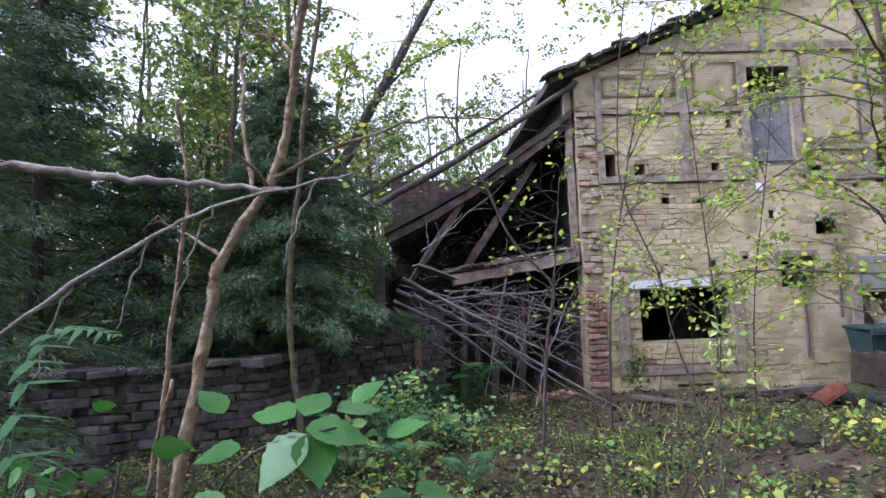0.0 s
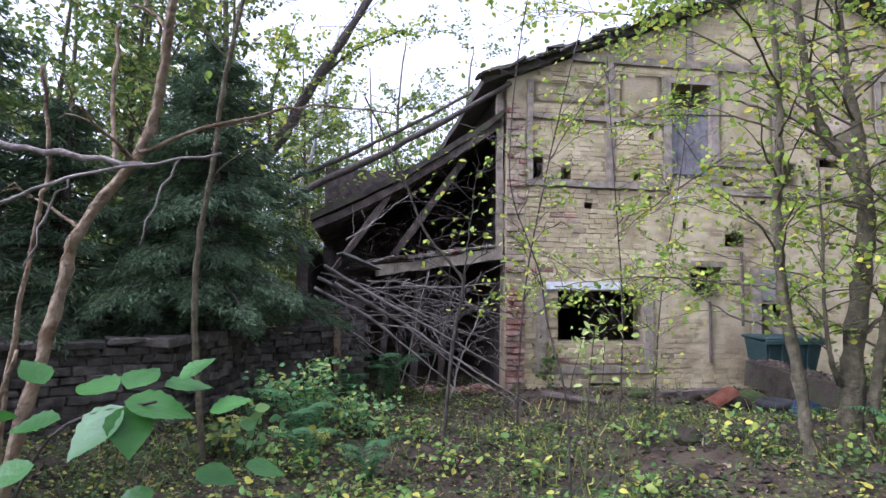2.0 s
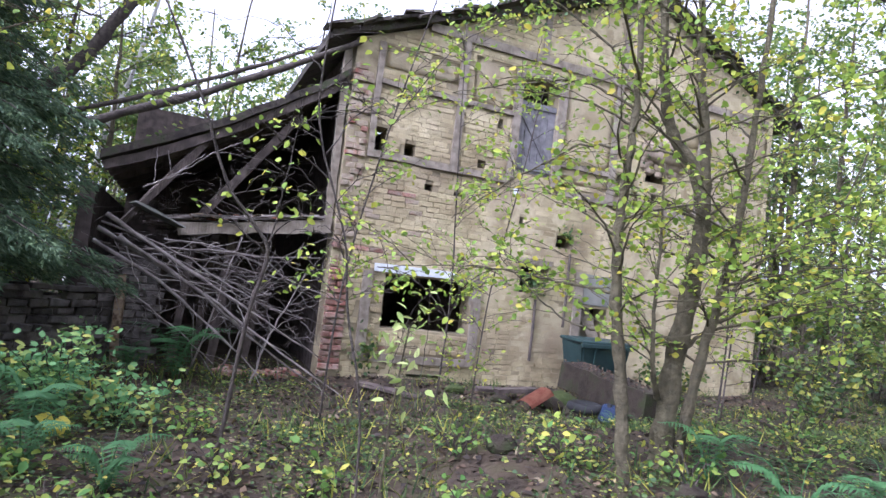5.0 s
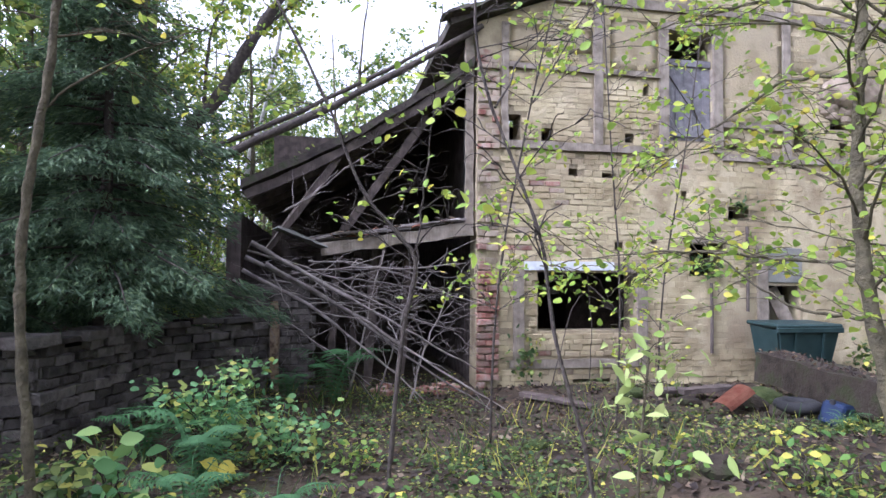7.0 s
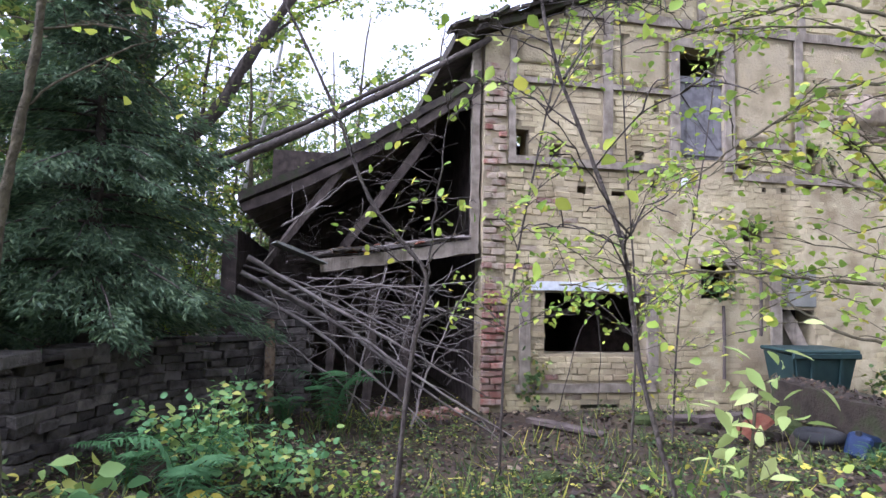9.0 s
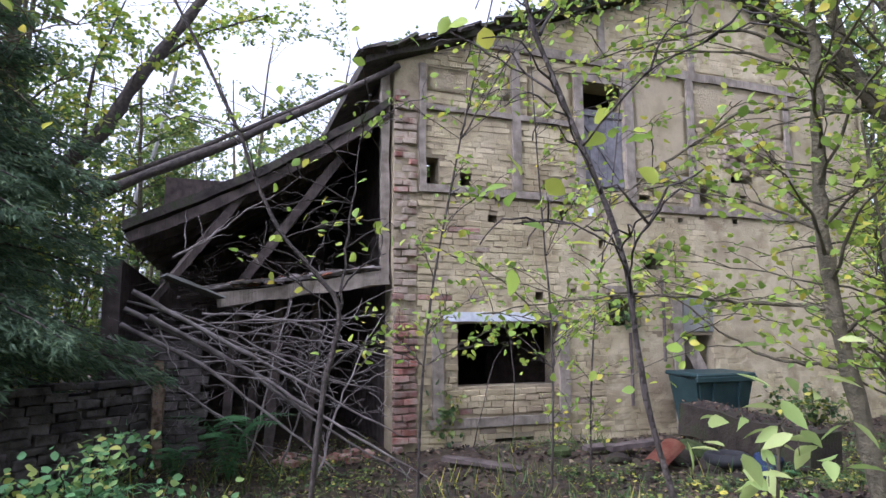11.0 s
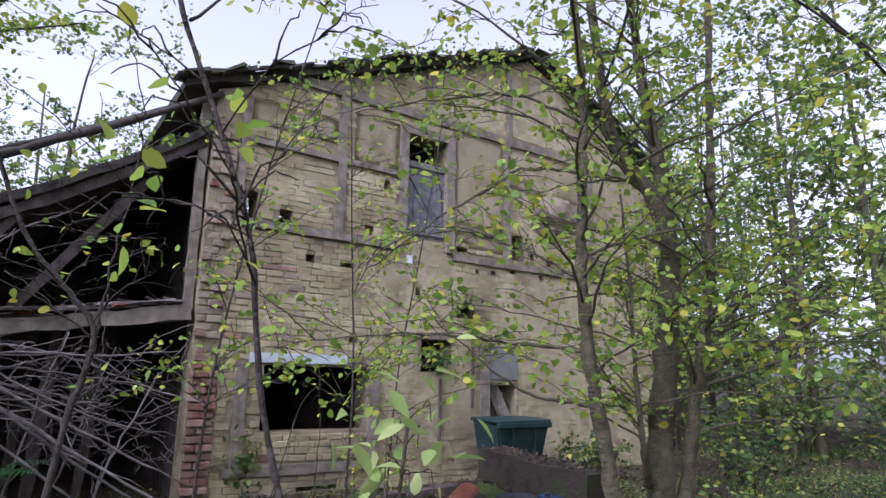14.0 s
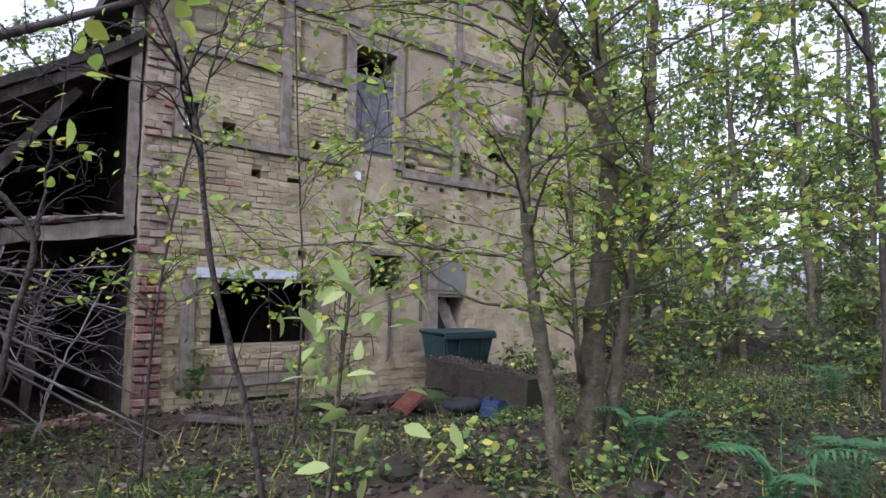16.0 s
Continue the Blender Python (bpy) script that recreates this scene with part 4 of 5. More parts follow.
sapling("twin_stem_tree", "grey forked tree with several stems and sparse yellow-green leaves", [
    ([(1.22, -5.77, 0.1), (1.15, -5.74, 0.4), (1.1, -5.69, 1.0), (1.02, -5.63, 1.7), (1.0, -5.61, 2.26), (1.02, -5.63, 2.83), (1.03, -5.63, 3.42), (0.95, -5.6, 4.6), (0.9, -5.5, 5.8)], 0.064, 0.02),
    ([(1.62, -5.59, 0.1), (1.65, -5.61, 0.4), (1.68, -5.64, 1.13), (1.75, -5.69, 1.86), (1.77, -5.72, 2.35), (1.7, -5.66, 2.77), (1.53, -5.52, 3.11), (1.45, -5.45, 3.62), (1.35, -5.4, 4.9), (1.3, -5.3, 6.2)], 0.115, 0.022),
    ([(1.77, -5.72, 2.3), (1.75, -5.7, 2.98), (1.68, -5.64, 3.63), (1.7, -5.5, 5.0), (1.8, -5.4, 6.4)], 0.062, 0.018),
    ([(1.74, -5.68, 0.1), (1.76, -5.7, 0.4), (1.82, -5.75, 1.06), (1.92, -5.83, 1.74), (1.99, -5.89, 2.36), (2.03, -5.93, 3.2), (2.1, -5.95, 4.4), (2.2, -5.95, 6.0)], 0.062, 0.018),
    ([(1.55, -5.62, 0.85), (1.4, -5.72, 1.05), (1.33, -5.74, 1.4), (1.36, -5.7, 2.0), (1.42, -5.6, 2.8)], 0.028, 0.009)],
    [([(1.02, -5.62, 1.67), (0.64, -5.31, 1.71), (0.29, -5.03, 1.76), (-0.1, -4.7, 1.74), (-0.6, -4.4, 1.66)], 0.013), ([(1.0, -5.61, 2.83), (0.71, -5.37, 2.85), (0.47, -5.17, 2.67), (0.2, -4.95, 2.44), (-0.1, -4.75, 2.15)], 0.013),
     ([(1.03, -5.64, 1.35), (0.78, -5.43, 1.38), (0.52, -5.22, 1.58), (0.25, -5.0, 1.9)], 0.012), ([(1.02, -5.62, 3.18), (0.68, -5.35, 3.39), (0.33, -5.06, 3.37), (-0.2, -4.7, 3.25)], 0.014),
     ([(1.68, -5.64, 1.17), (1.93, -5.84, 1.54), (2.31, -6.16, 1.79), (2.69, -6.47, 2.04), (3.32, -6.99, 2.29)], 0.02), ([(1.84, -5.77, 1.54), (2.32, -6.16, 2.36), (2.58, -6.38, 2.62), (2.79, -6.56, 3.6)], 0.016),
     ([(1.9, -5.82, 1.46), (2.4, -6.23, 1.69), (2.84, -6.6, 1.88), (3.22, -6.91, 2.04)], 0.014), ([(1.03, -5.63, 3.4), (0.3, -6.2, 3.75), (-0.5, -6.7, 3.65), (-1.2, -7.0, 3.4)], 0.013),
     ([(1.45, -5.45, 3.6), (0.9, -6.3, 4.05), (0.1, -7.0, 4.05), (-0.6, -7.5, 3.9)], 0.013), ([(1.53, -5.52, 3.1), (0.9, -5.2, 3.9), (0.1, -4.9, 4.3), (-0.8, -4.7, 4.4)], 0.014),
     ([(2.03, -5.93, 3.2), (2.5, -6.6, 3.6), (2.7, -7.3, 3.7)], 0.012), ([(0.98, -5.6, 4.2), (0.2, -5.2, 4.7), (-0.7, -5.1, 4.8), (-1.5, -5.2, 4.6)], 0.014)],
    M_BARK, 5, n_leaf=30, size=0.066, extra=23, length=(0.5, 1.2), fr=(0.3, 1.0))
sapling("sapling", "crooked dark sapling leaning before the shed", [([(-1.77, -4.48, -0.1), (-1.73, -4.58, 0.26), (-1.66, -4.59, 1.14), (-1.57, -4.6, 1.65), (-1.71, -4.58, 1.88), (-1.95, -4.53, 2.19), (-2.21, -4.48, 2.82), (-2.55, -4.42, 3.5)], 0.02, 0.009)],
        [([(-1.57, -4.6, 1.65), (-1.52, -4.61, 2.2), (-1.45, -4.63, 2.79)], 0.009)], M_BARK_DARK, 12, n_leaf=6, size=0.07, extra=10, length=(0.3, 0.7), fr=(0.3, 0.95))
sapling("sapling", "thin bent sapling with a few yellow leaves", [([(-1.5, -7.43, -0.05), (-1.52, -7.43, 0.7), (-1.55, -7.43, 1.1), (-1.63, -7.41, 1.42), (-1.67, -7.41, 1.67), (-1.73, -7.39, 1.85), (-1.8, -7.38, 2.04), (-1.83, -7.37, 2.27), (-1.8, -7.4, 2.8), (-1.72, -7.4, 3.3)], 0.0055, 0.003)],
        [([(-1.78, -7.38, 2.0), (-1.6, -7.2, 2.25), (-1.35, -7.0, 2.35)], 0.003), ([(-1.83, -7.37, 2.3), (-2.0, -7.2, 2.5), (-2.2, -6.95, 2.55)], 0.003)], M_BARK_DARK, 14, n_leaf=5, size=0.038, extra=14, length=(0.14, 0.34), fr=(0.4, 1.0), twig=0.0016)
sapling("sapling", "young hazel with yellowing leaves before the house", [([(0.9, -2.6, -0.1), (0.95, -2.6, 1.4), (0.85, -2.6, 3.0), (0.7, -2.7, 4.8)], 0.013, 0.006), ([(1.6, -2.2, -0.1), (1.7, -2.2, 1.5), (1.95, -2.3, 3.2), (2.1, -2.4, 4.6)], 0.012, 0.006)],
        [], M_BARK_DARK, 17, n_leaf=17, size=0.07, extra=24, length=(0.4, 0.9), fr=(0.15, 1.0))
sapling("sapling", "young hazel with yellowing leaves before the house", [([(-0.6, -3.0, -0.1), (-0.55, -3.1, 1.5), (-0.3, -3.3, 3.2), (0.1, -3.4, 5.0)], 0.013, 0.006)], [([(-0.3, -3.3, 3.2), (0.3, -3.5, 4.2), (1.0, -3.6, 4.7)], 0.008)], M_BARK_DARK, 19, n_leaf=18, size=0.072, extra=24, length=(0.4, 0.9), fr=(0.3, 1.0))
for k, (x, y, hgt) in enumerate(((5.9, -2.4, 4.6), (7.4, -1.7, 5.2), (8.7, -2.3, 5.0), (4.9, -3.2, 3.6))):
    sapling("sapling", "slim hazel with thin yellow-green leaves before the wall", [([(x, y, -0.1), (x + 0.1, y, hgt * 0.35), (x - 0.1, y - 0.1, hgt * 0.7), (x + 0.15, y - 0.2, hgt)], 0.018, 0.006)],
            [([(x, y, hgt * 0.5), (x - 0.6, y - 0.3, hgt * 0.58), (x - 1.3, y - 0.5, hgt * 0.6)], 0.008)], M_BARK_DARK, 150 + k, n_leaf=19, size=0.075, extra=26, length=(0.4, 1.0), fr=(0.15, 1.0))
sapling("sapling", "pale-leaved seedling standing in the clearing", [([(-1.44, -7.36, -0.05), (-1.42, -7.38, 0.5), (-1.41, -7.39, 1.0), (-1.38, -7.4, 1.4)], 0.007, 0.003)], [], M_BARK, 23, n_leaf=6, size=0.055, extra=11, length=(0.03, 0.08), fr=(0.8, 1.0), mat=M_LEAF_PALE, cat="seedling", sub=1, twig=0.0015, shape=(LEAF_FINE[0] * np.array([1.0, 0.6, 1.0]), LEAF_FINE[1]))
# overhanging branches
sapling("hazel", "hazel with long overhanging branches of yellow-green leaves", [([(5.2, -6.4, -0.1), (5.0, -6.5, 2.0), (4.4, -6.6, 4.0), (3.6, -6.6, 5.2)], 0.04, 0.015)],
        [([(4.6, -6.6, 3.6), (3.2, -6.4, 4.3), (1.8, -6.2, 4.4), (0.6, -6.2, 4.2)], 0.016), ([(4.4, -6.6, 4.0), (3.0, -6.0, 4.9), (1.4, -5.6, 5.2), (0.2, -5.4, 4.9)], 0.016), ([(4.9, -6.5, 2.6), (4.4, -6.9, 3.0), (3.6, -7.2, 3.0)], 0.01)], M_BARK_DARK, 29, n_leaf=18, size=0.075, extra=18, length=(0.5, 1.0))

# foreground stems on the left
sapling("bent_stem", "crooked brown stem with peeling bark", [([(-3.86, -8.43, -0.1), (-3.74, -8.43, 0.52), (-3.62, -8.45, 1.05), (-3.54, -8.37, 1.56), (-3.5, -8.35, 1.77), (-3.33, -8.34, 2.04), (-3.27, -8.37, 2.24), (-3.2, -8.48, 2.57), (-3.12, -8.5, 3.07)], 0.024, 0.015)],
        [], M_BARK_BROWN, 31, n_leaf=0, extra=3, length=(0.2, 0.4), fr=(0.5, 1.0))
sapling("bent_stem", "straight brown stem beside the low wall", [([(-3.9, -4.6, -0.1), (-3.95, -4.6, 0.5), (-4.03, -4.58, 1.33), (-4.02, -4.58, 2.0), (-3.93, -4.59, 2.68), (-3.84, -4.61, 3.59), (-3.71, -4.62, 4.29), (-3.6, -4.6, 5.6)], 0.036, 0.022)], [([(-3.95, -4.59, 2.6), (-3.5, -4.5, 3.0), (-2.9, -4.4, 3.3)], 0.01), ([(-3.8, -4.6, 3.7), (-4.2, -4.6, 4.2), (-4.5, -4.5, 4.9)], 0.01)], M_BARK, 33, n_leaf=1, extra=5, length=(0.3, 0.8), fr=(0.5, 1.0))
for k, (pts, r0, r1) in enumerate(([[(-4.53, -8.55, 2.09), (-4.12, -8.51, 2.06), (-3.83, -8.48, 2.02), (-3.57, -8.46, 2.0), (-3.27, -8.42, 1.97)], 0.017, 0.008], [[(-4.12, -8.55, 1.53), (-3.75, -8.5, 1.78), (-3.48, -8.48, 1.92), (-3.05, -8.45, 2.02)], 0.008, 0.004],
                                  [[(-3.78, -8.34, -0.1), (-3.73, -8.34, 0.52), (-3.7, -8.33, 1.2), (-3.65, -8.31, 1.81), (-3.62, -8.31, 1.98), (-3.66, -8.31, 2.32)], 0.01, 0.006], [[(-3.38, -8.4, 1.96), (-3.44, -8.3, 2.26), (-3.46, -8.22, 2.51)], 0.008, 0.006],
                                  [[(-3.85, -8.4, -0.1), (-3.77, -8.4, 0.52), (-3.72, -8.39, 1.08), (-3.65, -8.38, 1.39)], 0.009, 0.006],
                                  [[(-3.33, -8.36, 2.03), (-3.05, -8.2, 2.2), (-2.75, -8.0, 2.33), (-2.45, -7.8, 2.36)], 0.008, 0.003])):
    st = thing("bare_branch", "bare smooth grey branch caught against a stem", "branch", group="bare branches on the left")
    main = smooth_path(pts, r0, r1, 6, 0.008, 70 + k)
    paths = [main]
    r = random.Random(k)
    if k == 1:
        for q in range(4):
            p = main[4 + q * 4][0]
            paths.append(smooth_path([p, p + Vector((-.06, 0, -.12)), p + Vector((-.11, 0, -.28))], 0.004, 0.002, 4, 0.01, q))
    v, f = tube_arrays(paths, 8)
    mesh_object("limb", v, f, M_DEADWOOD if k < 2 else M_BARK_BROWN, st, smooth=True)


def spruce(at, height, radius, seed, n_whorl=22, start=0.06, dens=1.0):
    r = random.Random(seed)
    ob = thing("spruce", "dense dark green spruce with drooping branches", "tree", group="spruces on the bank")
    x, y, z0 = at
    paths = [[((x, y, z0 - 0.2), 0.10), ((x + 0.03, y, z0 + height * 0.5), 0.06), ((x, y, z0 + height), 0.012)]]
    pos, along = [], []
    for w in range(n_whorl):
        u = start + (1 - start) * (w / n_whorl) ** 0.95
        ln = radius * (1 - u) ** 0.85 * r.uniform(0.8, 1.1) + 0.12
        for k in range(6):
            a = r.uniform(0, 6.28)
            d = Vector((math.cos(a), math.sin(a), 0))
            p0 = Vector((x, y, z0 + height * u + r.uniform(-.1, .1)))
            l2 = ln * r.uniform(0.6, 1.2)
            e = p0 + d * l2 + Vector((0, 0, -0.22 * l2 + 0.3 * l2 * (u > 0.75)))
            mid = p0 + d * l2 * 0.5 + Vector((0, 0, -0.04 * l2))
            br = smooth_path([p0, mid, e], 0.018, 0.004, 4, 0.01, r.randrange(999))
            paths.append(br)
            n = int(46 * l2 * dens) + 8
            for q in range(n):
                s = r.uniform(0.12, 1.0)
                p = p0.lerp(mid, s * 2) if s < 0.5 else mid.lerp(e, s * 2 - 1)
                off = d.cross(Vector((0, 0, 1))) * r.choice((-1, 1))
                reach = 0.42 * l2 * (1.05 - s) * r.uniform(0.1, 1.0)
                c = p + (off * 0.85 + d * 0.5) * reach + Vector((0, 0, -0.25 * reach - r.uniform(0, 0.06)))
                for _ in range(5):
                    g = off * r.uniform(-.3, 1.0) + d * r.uniform(0.3, 1.0) + Vector((0, 0, r.uniform(-.8, .12)))
                    pos.append(c + Vector((r.gauss(0, .05), r.gauss(0, .05), r.gauss(0, .04))))
                    along.append(g)
    v, f = tube_arrays(paths, 5)
    mesh_object("trunk", v, f, M_BARK_DARK, ob, smooth=True)
    n = len(pos)
    leaf_mesh("crown", pos, along, random_dirs(n, 1.0), rng.uniform(0.05, 0.12, n), NEEDLES, M_SPRUCE, ob)
    return ob


spruce((-4.55, -1.6, 0.75), 4.3, 2.2, 1, 22, 0.13, 1.8)
spruce((-6.3, -2.0, 0.75), 3.3, 1.9, 6, 16, 0.16, 1.3)
spruce((-5.2, 0.2, 0.8), 3.4, 1.9, 7, 16, 0.1, 1.2)
spruce((-7.5, -2.6, 0.75), 6.6, 2.1, 2, 24, 0.2, 1.1)
spruce((-6.9, -5.6, 0.0), 7.2, 1.8, 3, 24, 0.14, 0.9)
spruce((-9.8, 0.5, 0.8), 8.0, 2.4, 4, 22, 0.1, 1.0)
spruce((-5.7, 1.2, 0.8), 5.2, 1.6, 5, 20, 0.1, 1.0)

# thick trunk that leans over the shed, and a birch
sapling("leaning_tree", "thick dark tree leaning over the shed roof", [([(-7.2, 4.0, 0.4), (-6.0, 4.0, 2.8), (-4.97, 4.0, 4.27), (-4.3, 4.0, 5.1), (-3.86, 4.0, 5.99), (-3.1, 4.0, 7.3), (-2.2, 4.2, 9.0)], 0.2, 0.09)],
        [([(-3.86, 4.0, 6.0), (-3.0, 4.4, 7.2), (-1.5, 4.8, 8.2)], 0.05), ([(-4.6, 4.0, 4.7), (-4.6, 4.5, 6.4), (-4.2, 5.0, 8.2)], 0.05)], M_BARK_DARK, 41, n_leaf=26, size=0.13, extra=16, length=(1.0, 2.4), fr=(0.5, 1.0))
sapling("birch", "white-barked birch behind the shed", [([(-4.6, 8.0, 0.2), (-4.2, 8.0, 4.5), (-3.85, 8.0, 5.8), (-3.2, 8.0, 9.5)], 0.09, 0.04)], [], M_BIRCH, 43, n_leaf=30, size=0.12, extra=18, length=(0.8, 1.8), fr=(0.45, 1.0))


def wood_tree(seed, height):
    r = random.Random(seed)
    ob = thing("woodland_tree", "slender woodland tree with thin yellow-green foliage", "tree", group="woodland trees")
    lean = Vector((r.uniform(-.9, .9), r.uniform(-.9, .9), 0))
    main = smooth_path([(0, 0, -0.3), lean * 0.3 + Vector((0, 0, height * 0.35)), lean * 0.5 + Vector((0, 0, height * 0.7)), lean + Vector((0, 0, height))], 0.055 + 0.006 * height, 0.015, 6, 0.03, seed)
    paths, leaves = [main], []
    for _ in range(46):
        i = r.randrange(int(len(main) * 0.12), len(main))
        p, rad = main[i]
        a = r.uniform(0, 6.28)
        twig_set(paths, leaves, p, Vector((math.cos(a), math.sin(a), r.uniform(0.15, 0.9))), r.uniform(0.7, 2.0), max(0.006, rad * 0.3), r, 52, 4)
    finish_tree(ob, paths, leaves, M_BARK, M_LEAF_FAR, 0.15, LEAF_SIMPLE, 5)
    return ob


protos = [wood_tree(500 + k, h) for k, h in enumerate((7.5, 9.0, 10.5, 8.2, 11.5, 6.0, 9.6))]
spots = []
r = random.Random(77)
tries = 0
while len(spots) < 105 and tries < 9000:
    tries += 1
    x, y = r.uniform(-22, 26), r.uniform(-9, 26)
    if -5.2 < x < 10.8 and y < 8.6:
        continue
    if x < -4.5 and y < 3.0:
        continue
    if x > 5 and y < -6.5 + 0.15 * (x - 5):
        continue
    if any((x - a) ** 2 + (y - b) ** 2 < 1.6 for a, b in spots):
        continue
    if (x > 10 or r.random() < 0.62):
        spots.append((x, y))
# from (-6.5, -13.0) on: unseen trees added behind and beside the camera as shade
spots += [(-6.4, 0.9), (-8.6, -1.0), (-9.6, 1.5), (-7.2, 2.2), (-5.3, 2.5), (-10.5, -2.5), (-11.2, 0.6), (-9.4, -5.6), (-5.4, 3.6), (-7.4, 4.2), (-3.9, 6.9), (-6.2, 6.0), (-3.2, 9.6), (-8.0, 6.6), (-5.0, 10.5), (-9.5, 4.6), (-1.5, 10.8), (-6.8, 9.2), (-10.5, 8.0), (-2.4, 12.5), (-12.0, 5.5), (10.9, 1.2), (11.4, -2.2), (12.4, 3.4), (-6.5, -13.0), (-2.0, -13.8), (1.8, -12.6), (5.0, -10.6), (7.4, -8.6), (-8.6, -10.4), (-4.4, -15.6), (4.2, -14.2), (8.4, -12.0), (0.2, -16.4), (-10.5, -13.5), (9.8, -6.6), (-11.0, -7.0)]
for k, (x, y) in enumerate(spots):
    m = pose(x, y, ground_z(x, y), 0, 0, r.uniform(0, 360))
    if k < len(protos):
        protos[k].matrix_basis = m
    else:
        copy_thing(protos[k % len(protos)], m)
# woods far off all round
n = 52000
ang, rad_ = rng.uniform(0, 2 * math.pi, n), rng.uniform(24, 44, n)
hh = 13 * rng.random(n) ** 1.25
fx, fy = rad_ * np.cos(ang), rad_ * np.sin(ang)
dens = np.array([noise.noise((a * 0.22, b * 0.22, c * 0.2)) for a, b, c in zip(fx, fy, hh)])
keep = dens > -0.12
fp = np.stack([fx, fy, hh + 0.5], 1)[keep]
tagged(leaf_mesh("far_woods", fp, random_dirs(len(fp)), random_dirs(len(fp), 0.6), rng.uniform(0.3, 0.6, len(fp)), LEAF_SIMPLE, M_LEAF_FAR), "hazy yellow-green woods far behind", "woods", kind="stuff")
far = []
for k in range(190):
    a, q = r.uniform(0, 6.28), r.uniform(20, 40)
    x, y = q * math.cos(a), q * math.sin(a)
    far.append([((x, y, -0.5), 0.12), ((x + r.uniform(-.3, .3), y, 6), 0.09), ((x + r.uniform(-.8, .8), y, 13), 0.03)])
v, f = tube_arrays(far, 5)
tagged(mesh_object("far_trunks", v, f, M_BARK), "thin grey trunks of distant woods", "woods", kind="stuff")

# ---- undergrowth ----
def scatter(n, x0, x1, y0, y1, test):
    out = []
    while len(out) < n:
        x, y = random.uniform(x0, x1), random.uniform(y0, y1)
        if test(x, y):
            out.append((x, y))
    return out


def open_ground(x, y):
    return not (-0.05 < x < 9.5 and -0.02 < y < 8) and not (-3.5 < x < 0 and y > 0.9)


lit = scatter(66000, -9, 16, -11, 6, lambda x, y: open_ground(x, y) and (x < 9 or random.random() < 0.6))
lp = np.array([(x, y, ground_z(x, y) + random.uniform(0.004, 0.03)) for x, y in lit])
n = len(lp)
tagged(leaf_mesh("leaf_litter", lp, random_dirs(n, 0.0, 0.25), random_dirs(n, 2.6), rng.uniform(0.035, 0.09, n), LEAF_SIMPLE, M_LITTER), "carpet of brown fallen autumn leaves", "leaf litter", kind="stuff")
weeds = scatter(11500, -6, 15, -11, 3, lambda x, y: open_ground(x, y) and 1.6 * noise.noise((x * 0.7, y * 0.7, 4.0)) + 0.35 * (y < -3) - 0.5 * (y > -1.6) * (x > -0.3) - 0.22 * (x > -0.2) > random.uniform(-0.35, 0.4))
wp, wa, wsz = [], [], []
for x, y in weeds:
    z = ground_z(x, y)
    h = random.uniform(0.04, 0.22)
    s = random.uniform(0.018, 0.05)
    for q in range(random.randint(4, 9)):
        a = random.uniform(0, 6.28)
        wp.append((x + random.gauss(0, .07), y + random.gauss(0, .07), z + h * random.uniform(0.3, 1)))
        wa.append((math.cos(a), math.sin(a), random.uniform(-.4, .3)))
        wsz.append(s * random.uniform(0.7, 1.3))
tagged(leaf_mesh("weeds", wp, wa, random_dirs(len(wp), 2.0), wsz, LEAF_FINE, M_LEAF_UNDER), "low green and yellow weeds covering the clearing", "weeds", kind="stuff")
grass = scatter(9000, -5, 13, -11, 0, lambda x, y: open_ground(x, y) and noise.noise((x * 0.8, y * 0.8, 14.0)) > 0.05)
gp = np.array([(x, y, ground_z(x, y)) for x, y in grass])
tagged(leaf_mesh("grass_blades", gp, random_dirs(len(gp), 1.6), random_dirs(len(gp)), rng.uniform(0.1, 0.28, len(gp)), (np.array([(0, -.03, 0), (0, .03, 0), (.6, .02, .03), (1, 0, .12), (.6, -.02, .03)], float), [(0, 1, 2, 4), (4, 2, 3)]), M_LEAF_UNDER), "thin tufts of wilting grass", "grass", kind="stuff")


def shrub(name, label, at, radius, height, n, size, mat, seed, cat="shrub", stems=7):
    r = random.Random(seed)
    ob = thing(name, label, cat)
    x, y = at
    z = ground_z(x, y)
    paths, leaves = [], []
    for _ in range(stems):
        a = r.uniform(0, 6.28)
        q = r.uniform(0.3, 1.0) * radius
        e = Vector((x + q * math.cos(a), y + q * math.sin(a), z + height * r.uniform(0.5, 1.0)))
        main = smooth_path([(x + r.gauss(0, .06), y + r.gauss(0, .06), z - 0.05), Vector((x, y, z)).lerp(e, 0.5) + Vector((0, 0, 0.12 * height)), e], 0.008, 0.003, 6, 0.01, r.randrange(999))
        paths.append(main)
        for _ in range(n // stems):
            i = r.randrange(len(main) // 4, len(main))
            leaves.append((main[i][0] + Vector((r.gauss(0, .09), r.gauss(0, .09), r.gauss(0, .06))), Vector((r.gauss(0, 1), r.gauss(0, 1), r.gauss(-.25, .3)))))
    finish_tree(ob, paths, leaves, M_BARK_DARK, mat, size, LEAF_FINE, 5, "stem", "foliage")
    return ob


